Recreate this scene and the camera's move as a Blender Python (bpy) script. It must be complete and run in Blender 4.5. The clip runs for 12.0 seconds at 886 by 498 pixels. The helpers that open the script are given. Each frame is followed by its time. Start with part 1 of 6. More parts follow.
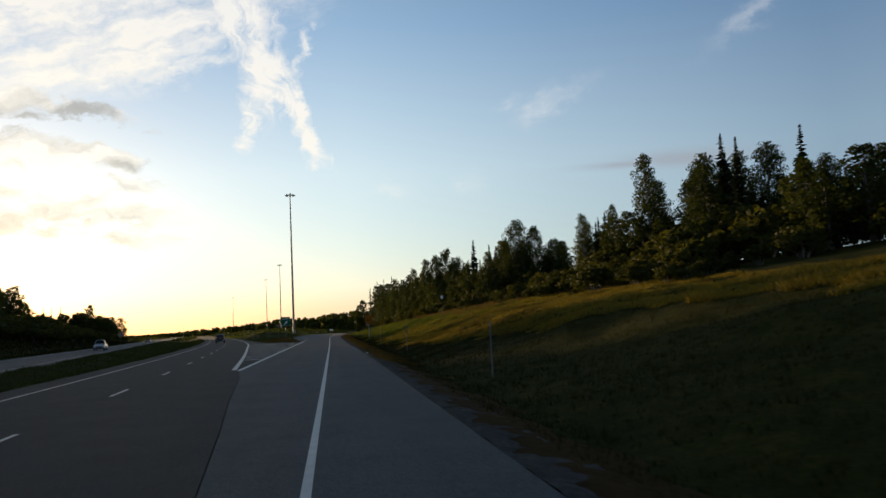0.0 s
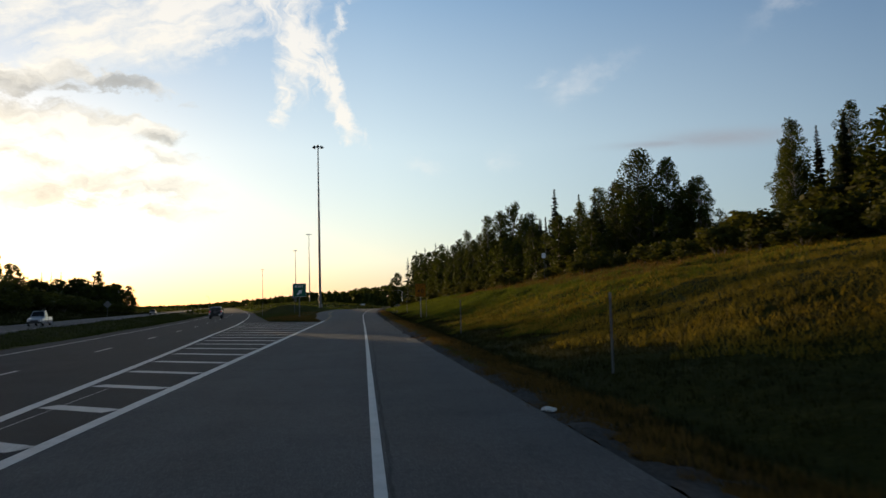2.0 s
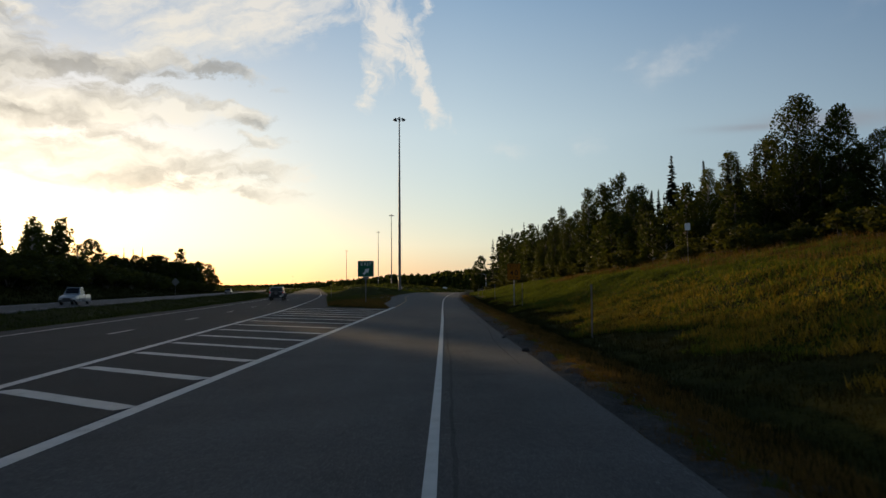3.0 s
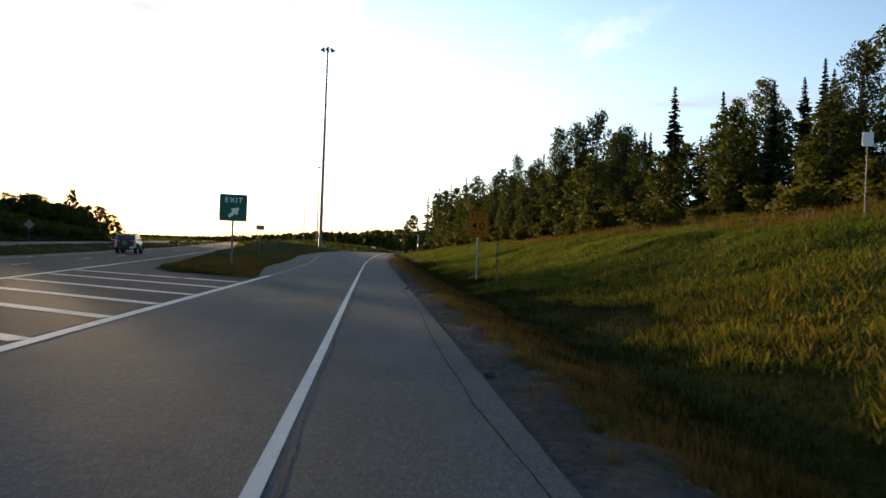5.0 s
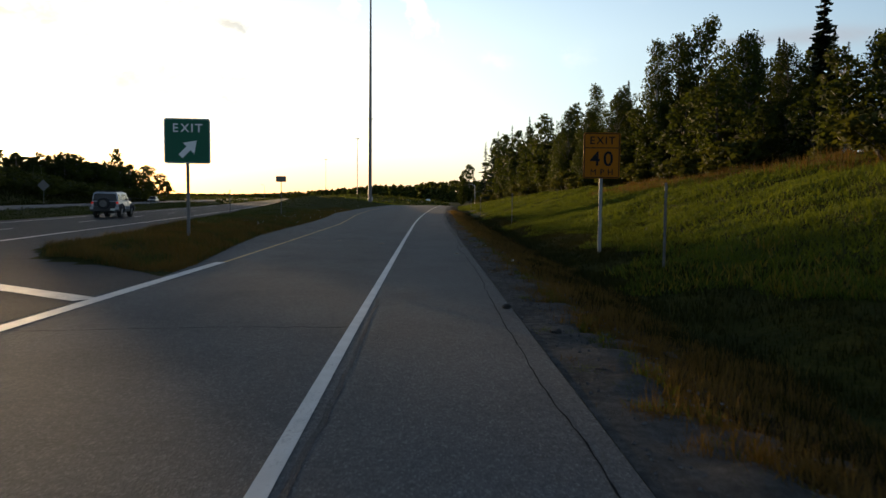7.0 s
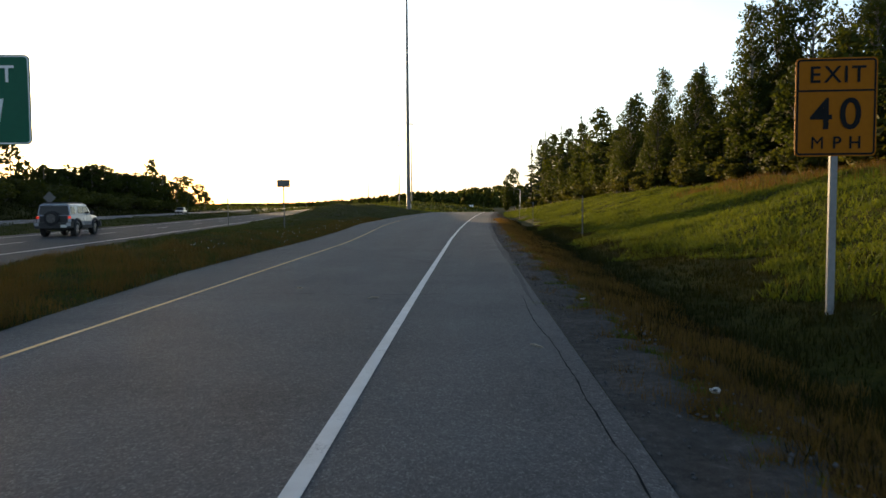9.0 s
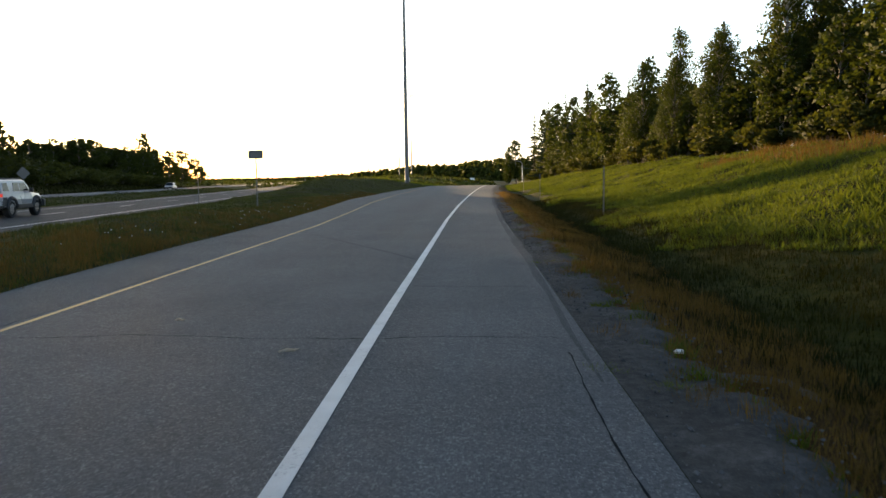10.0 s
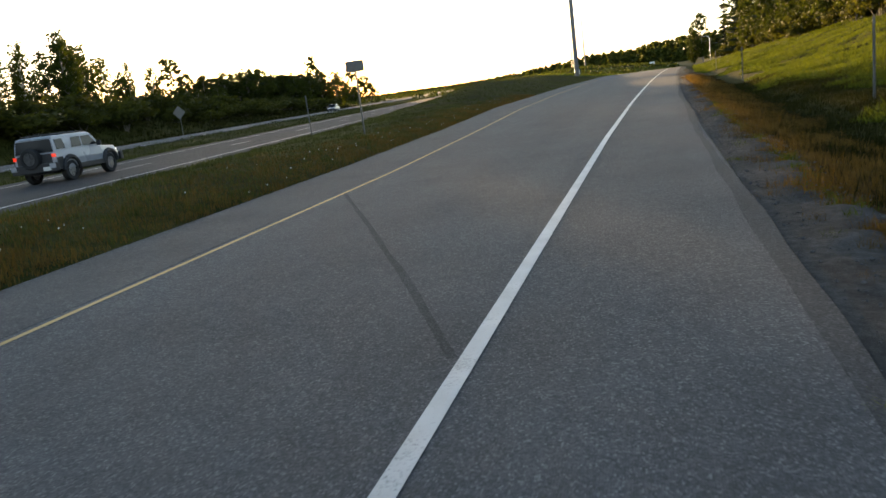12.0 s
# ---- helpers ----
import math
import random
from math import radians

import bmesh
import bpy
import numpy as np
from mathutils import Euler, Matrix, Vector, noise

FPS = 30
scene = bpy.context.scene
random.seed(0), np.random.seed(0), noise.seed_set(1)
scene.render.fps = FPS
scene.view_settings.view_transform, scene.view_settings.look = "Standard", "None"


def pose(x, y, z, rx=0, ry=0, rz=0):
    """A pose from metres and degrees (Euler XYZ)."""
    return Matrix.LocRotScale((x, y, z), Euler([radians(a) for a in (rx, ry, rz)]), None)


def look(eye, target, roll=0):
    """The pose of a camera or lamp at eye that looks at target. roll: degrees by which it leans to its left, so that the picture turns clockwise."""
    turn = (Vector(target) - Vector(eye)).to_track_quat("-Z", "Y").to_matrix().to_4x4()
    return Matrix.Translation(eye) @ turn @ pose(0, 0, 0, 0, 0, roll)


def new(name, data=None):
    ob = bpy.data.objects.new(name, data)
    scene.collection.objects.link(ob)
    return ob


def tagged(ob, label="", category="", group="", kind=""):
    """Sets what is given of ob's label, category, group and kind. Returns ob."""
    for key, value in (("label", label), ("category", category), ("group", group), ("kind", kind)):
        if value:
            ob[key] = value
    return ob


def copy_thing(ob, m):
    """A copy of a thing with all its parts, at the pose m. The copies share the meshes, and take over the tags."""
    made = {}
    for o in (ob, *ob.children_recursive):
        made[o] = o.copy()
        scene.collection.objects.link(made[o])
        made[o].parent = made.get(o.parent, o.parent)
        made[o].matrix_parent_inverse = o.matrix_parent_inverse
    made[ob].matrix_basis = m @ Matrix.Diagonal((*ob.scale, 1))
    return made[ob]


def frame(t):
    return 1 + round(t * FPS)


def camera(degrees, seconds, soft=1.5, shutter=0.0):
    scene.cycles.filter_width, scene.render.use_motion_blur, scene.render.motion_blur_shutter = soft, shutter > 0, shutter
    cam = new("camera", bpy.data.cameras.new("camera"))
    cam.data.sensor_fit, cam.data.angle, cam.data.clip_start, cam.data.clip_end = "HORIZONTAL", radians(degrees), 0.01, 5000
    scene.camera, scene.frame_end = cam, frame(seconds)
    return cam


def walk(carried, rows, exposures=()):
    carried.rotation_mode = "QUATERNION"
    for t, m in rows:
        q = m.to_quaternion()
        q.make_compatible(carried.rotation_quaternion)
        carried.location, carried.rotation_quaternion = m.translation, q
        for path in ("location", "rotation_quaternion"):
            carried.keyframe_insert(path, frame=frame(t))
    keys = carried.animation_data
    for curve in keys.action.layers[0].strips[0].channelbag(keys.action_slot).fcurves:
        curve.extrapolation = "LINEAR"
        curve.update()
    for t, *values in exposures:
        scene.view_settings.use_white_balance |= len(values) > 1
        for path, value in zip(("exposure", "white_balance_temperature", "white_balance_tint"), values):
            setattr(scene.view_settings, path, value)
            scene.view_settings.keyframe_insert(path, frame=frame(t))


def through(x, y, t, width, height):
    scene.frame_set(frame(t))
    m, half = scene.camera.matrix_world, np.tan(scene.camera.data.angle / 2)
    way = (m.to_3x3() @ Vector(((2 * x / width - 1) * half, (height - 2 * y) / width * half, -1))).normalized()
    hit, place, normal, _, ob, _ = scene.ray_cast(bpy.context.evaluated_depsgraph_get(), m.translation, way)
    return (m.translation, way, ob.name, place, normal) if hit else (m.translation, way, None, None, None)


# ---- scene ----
cam = camera(61.5, 12.0, 1.5, 0.12)
PATH = [
    (0, (2.105, 8.819, 1.835), (2.404, 10.786, 2.033), -2.8),
    (0.5, (1.72, 20.445, 1.708), (1.926, 22.428, 1.869), -1.9),
    (1, (1.543, 30.868, 1.769), (1.802, 32.84, 1.98), -2.5),
    (1.5, (1.489, 41.083, 1.758), (1.776, 43.053, 1.944), -2.3),
    (2, (1.594, 50.684, 1.73), (1.808, 52.667, 1.87), -1.5),
    (2.5, (1.721, 59.28, 1.731), (1.72, 61.267, 1.954), -1.4),
    (3, (1.857, 67.515, 1.719), (1.848, 69.513, 1.82), -0.3),
    (3.5, (2.088, 75.175, 1.647), (2.113, 77.172, 1.737), 0.6),
    (3.7, (2.204, 78.142, 1.608), (2.236, 80.139, 1.702), 0.7),
    (5.3, (2.365, 98.018, 1.565), (2.557, 100.009, 1.556), 2.4),
    (5.5, (2.365, 100.068, 1.58), (2.498, 102.063, 1.633), 1.2),
    (6, (2.398, 104.626, 1.606), (2.457, 106.618, 1.77), -1.1),
    (6.5, (2.443, 108.697, 1.622), (2.496, 110.69, 1.786), -0.3),
    (7, (2.487, 112.352, 1.578), (2.52, 114.347, 1.444), 0.6),
    (7.2, (2.51, 113.719, 1.564), (2.536, 115.719, 1.582), 0.5),
    (8.8, (2.579, 124.321, 1.579), (2.507, 126.317, 1.476), 0.1),
    (9, (2.548, 125.351, 1.603), (2.463, 127.345, 1.485), -0.4),
    (9.5, (2.551, 128.402, 1.57), (2.483, 130.394, 1.404), -1.1),
    (10, (2.547, 131.329, 1.588), (2.458, 133.318, 1.399), -0.8),
    (10.2, (2.621, 132.33, 1.659), (2.72, 134.316, 1.444), 1.8),
    (10.5, (2.64, 134.137, 1.605), (2.569, 136.123, 1.377), -0.2),
    (11, (2.613, 136.73, 1.62), (2.239, 138.679, 1.377), -4.4),
    (11.5, (2.632, 139.12, 1.627), (2.178, 141.048, 1.354), -5.6),
    (12, (2.681, 141.739, 1.626), (2.102, 143.608, 1.209), -7.5),
]
walk(cam, [(t, look(eye, target, roll)) for t, eye, target, roll in PATH],
     [(0, 0.05, 6550, 10), (2.0, 0.05, 6550, 10), (3.0, -0.25, 6550, 10), (3.5, -0.1, 6550, 10), (3.7, 0.0, 6550, 10), (5.2, 1.0, 6550, 10), (5.6, 1.0, 6550, 10), (6.0, 0.28, 6550, 10),
      (6.5, -0.05, 6600, 10), (7.0, 0.5, 6700, 10), (7.4, 0.75, 6700, 10), (8.8, 1.2, 6900, 10), (9.5, 1.35, 6800, 10), (10.5, 1.9, 7200, 10), (11.2, 1.8, 7300, 10), (12, 2.05, 7600, 10)])

# ---------------------------------------------------------------- light
SUN_AZ, SUN_EL = -29.3, 3.0      # degrees, clockwise from +y; height over the horizon


def nd(nt, kind, **kw):
    n = nt.nodes.new(kind)
    for key, value in kw.items():
        if key in ("operation", "blend_type", "data_type", "sky_type", "noise_dimensions", "feature", "distance", "interpolation_type", "vector_type", "wave_type", "bands_direction"):
            if key == "operation":
                n.operation = value
            elif key == "blend_type":
                n.blend_type = value
            elif key == "data_type":
                n.data_type = value
            elif key == "sky_type":
                n.sky_type = value
            elif key == "noise_dimensions":
                n.noise_dimensions = value
            elif key == "feature":
                n.feature = value
            elif key == "interpolation_type":
                n.interpolation_type = value
            elif key == "vector_type":
                n.vector_type = value
    return n


class Graph:
    """Short hand for node trees: every method returns an output socket."""

    def __init__(self, nt):
        self.nt = nt

    def put(self, socket, value):
        if isinstance(value, bpy.types.NodeSocket):
            self.nt.links.new(value, socket)
        else:
            socket.default_value = value

    def math(self, op, a, b=0.0, c=0.0, clamp=False):
        n = nd(self.nt, "ShaderNodeMath", operation=op)
        n.use_clamp = clamp
        for k, v in enumerate((a, b, c)):
            self.put(n.inputs[k], v)
        return n.outputs[0]

    def noise(self, vec, scale, detail=4.0, rough=0.55, distortion=0.0):
        n = nd(self.nt, "ShaderNodeTexNoise")
        self.put(n.inputs["Vector"], vec)
        n.inputs["Scale"].default_value = scale
        n.inputs["Detail"].default_value = detail
        n.inputs["Roughness"].default_value = rough
        n.inputs["Distortion"].default_value = distortion
        return n.outputs["Fac"]

    def voronoi(self, vec, scale, out="Distance"):
        n = nd(self.nt, "ShaderNodeTexVoronoi")
        self.put(n.inputs["Vector"], vec)
        n.inputs["Scale"].default_value = scale
        return n.outputs[out]

    def ramp(self, fac, *stops):
        n = nd(self.nt, "ShaderNodeValToRGB")
        self.put(n.inputs[0], fac)
        els = n.color_ramp.elements
        while len(els) < len(stops):
            els.new(0.5)
        for el, (p, col) in zip(els, stops):
            el.position = p
            el.color = (*col, 1) if isinstance(col, tuple) else (col, col, col, 1)
        return n.outputs[0]

    def mix(self, fac, a, b, kind="MIX"):
        n = nd(self.nt, "ShaderNodeMix", data_type="RGBA", blend_type=kind)
        self.put(n.inputs[0], fac)
        for k, v in ((6, a), (7, b)):
            v = (v, v, v) if isinstance(v, (int, float)) else v
            self.put(n.inputs[k], (*v, 1) if isinstance(v, tuple) and len(v) == 3 else v)
        return n.outputs[2]

    def mapping(self, vec, scale=(1, 1, 1), loc=(0, 0, 0), rot=0.0):
        n = nd(self.nt, "ShaderNodeMapping")
        self.put(n.inputs["Vector"], vec)
        n.inputs["Location"].default_value = loc
        n.inputs["Rotation"].default_value = (0, 0, radians(rot))
        n.inputs["Scale"].default_value = scale
        return n.outputs[0]

    def bump(self, height, strength, distance=0.01, normal=None):
        n = nd(self.nt, "ShaderNodeBump")
        n.inputs["Strength"].default_value = strength
        n.inputs["Distance"].default_value = distance
        self.put(n.inputs["Height"], height)
        if normal is not None:
            self.put(n.inputs["Normal"], normal)
        return n.outputs[0]


def make_world():
    world = bpy.data.worlds.new("evening_sky")
    scene.world = world
    world.use_nodes = True
    nt = world.node_tree
    nt.nodes.clear()
    g = Graph(nt)
    sky = nd(nt, "ShaderNodeTexSky", sky_type="NISHITA")
    sky.sun_disc = False
    sky.sun_elevation = radians(SUN_EL)
    sky.sun_rotation = radians(SUN_AZ)
    sky.altitude = 50
    sky.air_density, sky.dust_density, sky.ozone_density = SKY_AIR, SKY_DUST, SKY_OZONE
    coord = nd(nt, "ShaderNodeTexCoord").outputs["Generated"]
    sep = nd(nt, "ShaderNodeSeparateXYZ")
    nt.links.new(coord, sep.inputs[0])
    x, y, z = sep.outputs
    az = g.math("MULTIPLY", g.math("ARCTAN2", x, y), 57.2958)
    el = g.math("MULTIPLY", g.math("ARCSINE", z), 57.2958)
    comb = nd(nt, "ShaderNodeCombineXYZ")
    nt.links.new(az, comb.inputs[0])
    nt.links.new(el, comb.inputs[1])
    uv = comb.outputs[0]

    ragged_a = g.noise(g.mapping(uv, (0.30, 0.42, 1), loc=(2.3, 8.1, 0)), 1.0, 6.0, 0.62)
    ragged_e = g.noise(g.mapping(uv, (0.30, 0.42, 1), loc=(31.0, 5.7, 0)), 1.0, 6.0, 0.62)
    az_r = g.math("ADD", az, g.math("MULTIPLY", g.math("SUBTRACT", ragged_a, 0.5), 5.0))
    el_r = g.math("ADD", el, g.math("MULTIPLY", g.math("SUBTRACT", ragged_e, 0.5), 4.0))

    def blob(ca, ce, ra, re, turn=0.0, ragged=True):
        """1 in the middle of an ellipse of the sky, 0 outside; degrees."""
        c, s = math.cos(radians(turn)), math.sin(radians(turn))
        da, de = g.math("SUBTRACT", az_r if ragged else az, ca), g.math("SUBTRACT", el_r if ragged else el, ce)
        u = g.math("ADD", g.math("MULTIPLY", da, c / ra), g.math("MULTIPLY", de, s / ra))
        v = g.math("ADD", g.math("MULTIPLY", da, -s / re), g.math("MULTIPLY", de, c / re))
        d = g.math("ADD", g.math("MULTIPLY", u, u), g.math("MULTIPLY", v, v))
        return g.math("POWER", 2.718, g.math("MULTIPLY", d, -1.0))

    def union(blobs):
        out = None
        for b, w in blobs:
            b = g.math("MULTIPLY", blob(*b), w)
            out = b if out is None else g.math("MAXIMUM", out, b)
        return out

    # wisps drawn out along the wind, and flat banks low over the sun
    bend = g.noise(g.mapping(uv, (0.11, 0.13, 1)), 1.0, 3.0)
    bend2 = g.noise(g.mapping(uv, (0.35, 0.4, 1), loc=(7, 3, 0)), 1.0, 4.0)
    shift = nd(nt, "ShaderNodeCombineXYZ")
    nt.links.new(g.math("ADD", g.math("MULTIPLY", bend, 9.0), g.math("MULTIPLY", bend2, 2.6)), shift.inputs[0])
    nt.links.new(g.math("ADD", g.math("MULTIPLY", bend2, 3.0), g.math("MULTIPLY", bend, 3.0)), shift.inputs[1])
    moved = nd(nt, "ShaderNodeVectorMath", operation="ADD")
    nt.links.new(uv, moved.inputs[0])
    nt.links.new(shift.outputs[0], moved.inputs[1])
    uw = moved.outputs[0]
    wisp = g.noise(g.mapping(uw, (0.20, 0.20, 1), rot=20.0), 1.0, 9.0, 0.66)
    part_w = nd(nt, "ShaderNodeSeparateXYZ")
    nt.links.new(uw, part_w.inputs[0])

    def streaks(angle, along, across, seed, detail=8.0):
        """Fibres of cloud drawn out at an angle to the horizon."""
        c, s = math.cos(radians(angle)), math.sin(radians(angle))
        u = g.math("ADD", g.math("MULTIPLY", part_w.outputs[0], c), g.math("MULTIPLY", part_w.outputs[1], s))
        v = g.math("ADD", g.math("MULTIPLY", part_w.outputs[0], -s), g.math("MULTIPLY", part_w.outputs[1], c))
        both = nd(nt, "ShaderNodeCombineXYZ")
        g.put(both.inputs[0], g.math("MULTIPLY", u, along))
        g.put(both.inputs[1], g.math("MULTIPLY", v, across))
        both.inputs[2].default_value = seed
        return g.noise(both.outputs[0], 1.0, detail, 0.62)

    comb_w = streaks(16, 0.10, 0.62, 3.0)
    comb_p = streaks(-66, 0.16, 0.85, 7.0)
    flat = g.noise(g.mapping(uw, (0.11, 0.50, 1), loc=(3.1, 0.4, 0)), 1.0, 8.0, 0.60)
    high = union([((-20, 24.6, 16, 4.0, 5), 1.0), ((-13.5, 21.0, 7.5, 2.8, 20), 0.95), ((-24, 20.6, 4.0, 1.8, 20), 0.8), ((-19.5, 18.6, 4.5, 1.6, 24), 0.8), ((-31, 18.6, 2.6, 0.6, -14), 0.8), ((-10.6, 19.2, 4.2, 0.8, 20), 0.75),
                  ((-10, 26.5, 7, 3.0, 0), 0.9)])
    plume = union([((-6.6, 23.6, 2.6, 3.0, 20), 0.95), ((-4.5, 19.6, 1.5, 3.2, 12), 1.0), ((-2.9, 16.8, 0.9, 2.6, 24), 1.0), ((-1.2, 13.9, 0.8, 1.7, 36), 0.95),
                   ((-5.6, 15.6, 0.7, 2.2, 4), 0.55), ((-6.0, 14.2, 0.7, 0.6, 30), 0.7), ((-2.0, 20.4, 0.6, 2.8, -26), 0.62)])
    soft = g.math("MULTIPLY", union([((16.6, 16.0, 1.6, 0.8, 30), 0.42), ((18.6, 16.8, 2.0, 0.45, 20), 0.28), ((14.6, 16.6, 0.8, 0.4, 10), 0.2), ((33.5, 21, 3.5, 0.6, 30), 0.25), ((5, 10.3, 1.3, 0.6, 0), 0.3), ((11.3, 10.5, 0.8, 0.7, 0), 0.3)]), g.ramp(wisp, (0.30, 0.15), (0.62, 1.0)))
    low = union([((-26, 15.4, 9, 1.2, 4), 1.0), ((-18, 15.9, 5, 0.7, -10), 0.95), ((-26, 12.2, 10, 1.6, 2), 1.0), ((-16.0, 13.0, 3.0, 0.9, -14), 0.9), ((-14.6, 11.0, 2.4, 0.6, -8), 0.8),
                 ((-23, 8.9, 10, 1.8, 0), 0.95), ((-14.2, 8.6, 3.2, 1.0, -6), 0.85), ((-13.0, 6.8, 3.0, 0.8, 0), 0.7), ((-36, 14, 10, 6, 0), 0.9), ((-33, 21.0, 6, 1.6, 8), 0.7)])
    tex_h = g.math("ADD", g.math("MULTIPLY", g.math("SUBTRACT", wisp, 0.5), 1.1), g.math("MULTIPLY", g.math("SUBTRACT", comb_w, 0.5), 2.1))
    tex_p = g.math("ADD", g.math("MULTIPLY", g.math("SUBTRACT", wisp, 0.5), 0.8), g.math("MULTIPLY", g.math("SUBTRACT", comb_p, 0.5), 2.4))
    hi_f = g.ramp(g.math("ADD", g.math("MULTIPLY", high, 1.0), g.math("MULTIPLY", tex_h, g.ramp(high, (0.06, 0.0), (0.40, 1.0)))), (0.10, 0.0), (0.42, 0.45), (0.85, 1.0))
    pl_f = g.ramp(g.math("ADD", plume, g.math("MULTIPLY", tex_p, g.ramp(plume, (0.05, 0.0), (0.40, 1.0)))), (0.10, 0.0), (0.40, 0.42), (0.85, 1.0))
    hi_f = g.math("MAXIMUM", hi_f, pl_f)
    lo_f = g.ramp(g.math("ADD", g.math("MULTIPLY", low, 0.85), g.math("MULTIPLY", g.math("MULTIPLY", g.math("SUBTRACT", flat, 0.5), 2.0), g.ramp(low, (0.06, 0.0), (0.40, 1.0)))), (0.22, 0.0), (0.50, 0.75), (0.95, 1.0))
    # brightness of the clouds: lit white, greyer in the thick of the low banks
    near = blob(SUN_AZ, SUN_EL + 3, 30, 17, 0, False)
    veil = blob(SUN_AZ, SUN_EL + 1, 15, 8.0, 0, False)
    lit = g.math("ADD", CLOUD_LIT, g.math("MULTIPLY", near, CLOUD_NEAR))
    shade = g.ramp(g.noise(g.mapping(uw, (0.12, 0.42, 1), loc=(9, 2, 0)), 1.0, 6.0), (0.40, 1.0), (0.62, 0.34))
    # scattered blue light, paler towards the horizon
    haze = g.ramp(g.math("DIVIDE", g.math("ABSOLUTE", el), 90.0), (0.0, (0.15, 0.20, 0.26)), (0.035, (0.36, 0.40, 0.44)), (0.13, (0.36, 0.415, 0.465)),
                  (0.25, (0.155, 0.235, 0.355)), (0.42, (0.032, 0.052, 0.090)), (1.0, (0.012, 0.020, 0.038)))
    # deeper blue away from the sun's side
    turn = g.math("COSINE", g.math("MULTIPLY", g.math("SUBTRACT", az, SUN_AZ), 0.0174533))
    side = g.ramp(g.math("ADD", g.math("MULTIPLY", turn, 0.5), 0.5), (0.0, (0.78, 0.80, 0.84)), (0.5, (0.52, 0.58, 0.64)), (0.70, (0.48, 0.56, 0.635)), (0.84, (0.75, 0.80, 0.82)), (0.93, (0.98, 1.0, 0.97)), (1.0, (1.0, 1.0, 0.98)))
    side = g.mix(1.0, side, 1.18, "MULTIPLY")
    base = g.mix(1.0, g.mix(1.0, sky.outputs[0], SKY_TINT, "MULTIPLY"), g.mix(1.0, haze, 1.0 / SKY_STRENGTH, "MULTIPLY"), "ADD")
    base = g.mix(1.0, base, side, "MULTIPLY")
    white = g.mix(1.0, g.mix(near, (1.0, 0.98, 0.95), (1.0, 0.90, 0.70)), lit, "MULTIPLY")
    col = g.mix(soft, base, white)
    col = g.mix(g.math("MULTIPLY", hi_f, 0.88), col, white)
    col = g.mix(g.math("MULTIPLY", lo_f, 0.8), col, g.mix(1.0, white, shade, "MULTIPLY"))
    grey = g.math("MULTIPLY", g.math("MAXIMUM", blob(27.4, 11.15, 4.2, 0.56, -2.5, False), g.math("MULTIPLY", blob(22.8, 11.15, 3.2, 0.28, -1, False), 0.8)), g.ramp(flat, (0.30, 0.55), (0.60, 0.9)))
    col = g.mix(grey, col, tuple(v * GREY_CLOUD for v in (0.80, 0.86, 0.98)))
    # thin bright veil round the sun
    glow = g.mix(1.0, (1.0, 0.94, 0.78), g.math("MULTIPLY", veil, VEIL), "MULTIPLY")
    col = g.mix(1.0, col, glow, "ADD")
    disc = g.mix(1.0, (1.0, 0.80, 0.42), g.math("MULTIPLY", blob(SUN_AZ, SUN_EL, 2.0, 1.8, 0, False), VEIL_CORE), "MULTIPLY")
    col = g.mix(1.0, col, disc, "ADD")
    bg = nd(nt, "ShaderNodeBackground")
    nt.links.new(col, bg.inputs[0])
    bg.inputs[1].default_value = SKY_STRENGTH
    out = nd(nt, "ShaderNodeOutputWorld")
    nt.links.new(bg.outputs[0], out.inputs[0])


SKY_STRENGTH, SKY_AIR, SKY_DUST, SKY_OZONE = 0.10, 1.0, 0.6, 2.0
SKY_TINT = (1.15, 1.15, 1.2)
CLOUD_LIT, CLOUD_NEAR, VEIL, VEIL_CORE, GREY_CLOUD = 9.0, 2.6, 3.8, 60.0, 4.2
make_world()

sun = bpy.data.lights.new("sun", "SUN")
sun.energy, sun.angle, sun.color = 5.0, radians(0.6), (1.0, 0.69, 0.35)
to_sun = Vector((math.sin(radians(SUN_AZ)) * math.cos(radians(SUN_EL)), math.cos(radians(SUN_AZ)) * math.cos(radians(SUN_EL)), math.sin(radians(SUN_EL))))
new("sun", sun).matrix_world = look(to_sun * 300, (0, 0, 0))


# ---------------------------------------------------------------- materials
def material(name):
    m = bpy.data.materials.new(name)
    m.use_nodes = True
    nt = m.node_tree
    g = Graph(nt)
    return m, g, nt.nodes["Principled BSDF"], nd(nt, "ShaderNodeTexCoord").outputs["Object"]


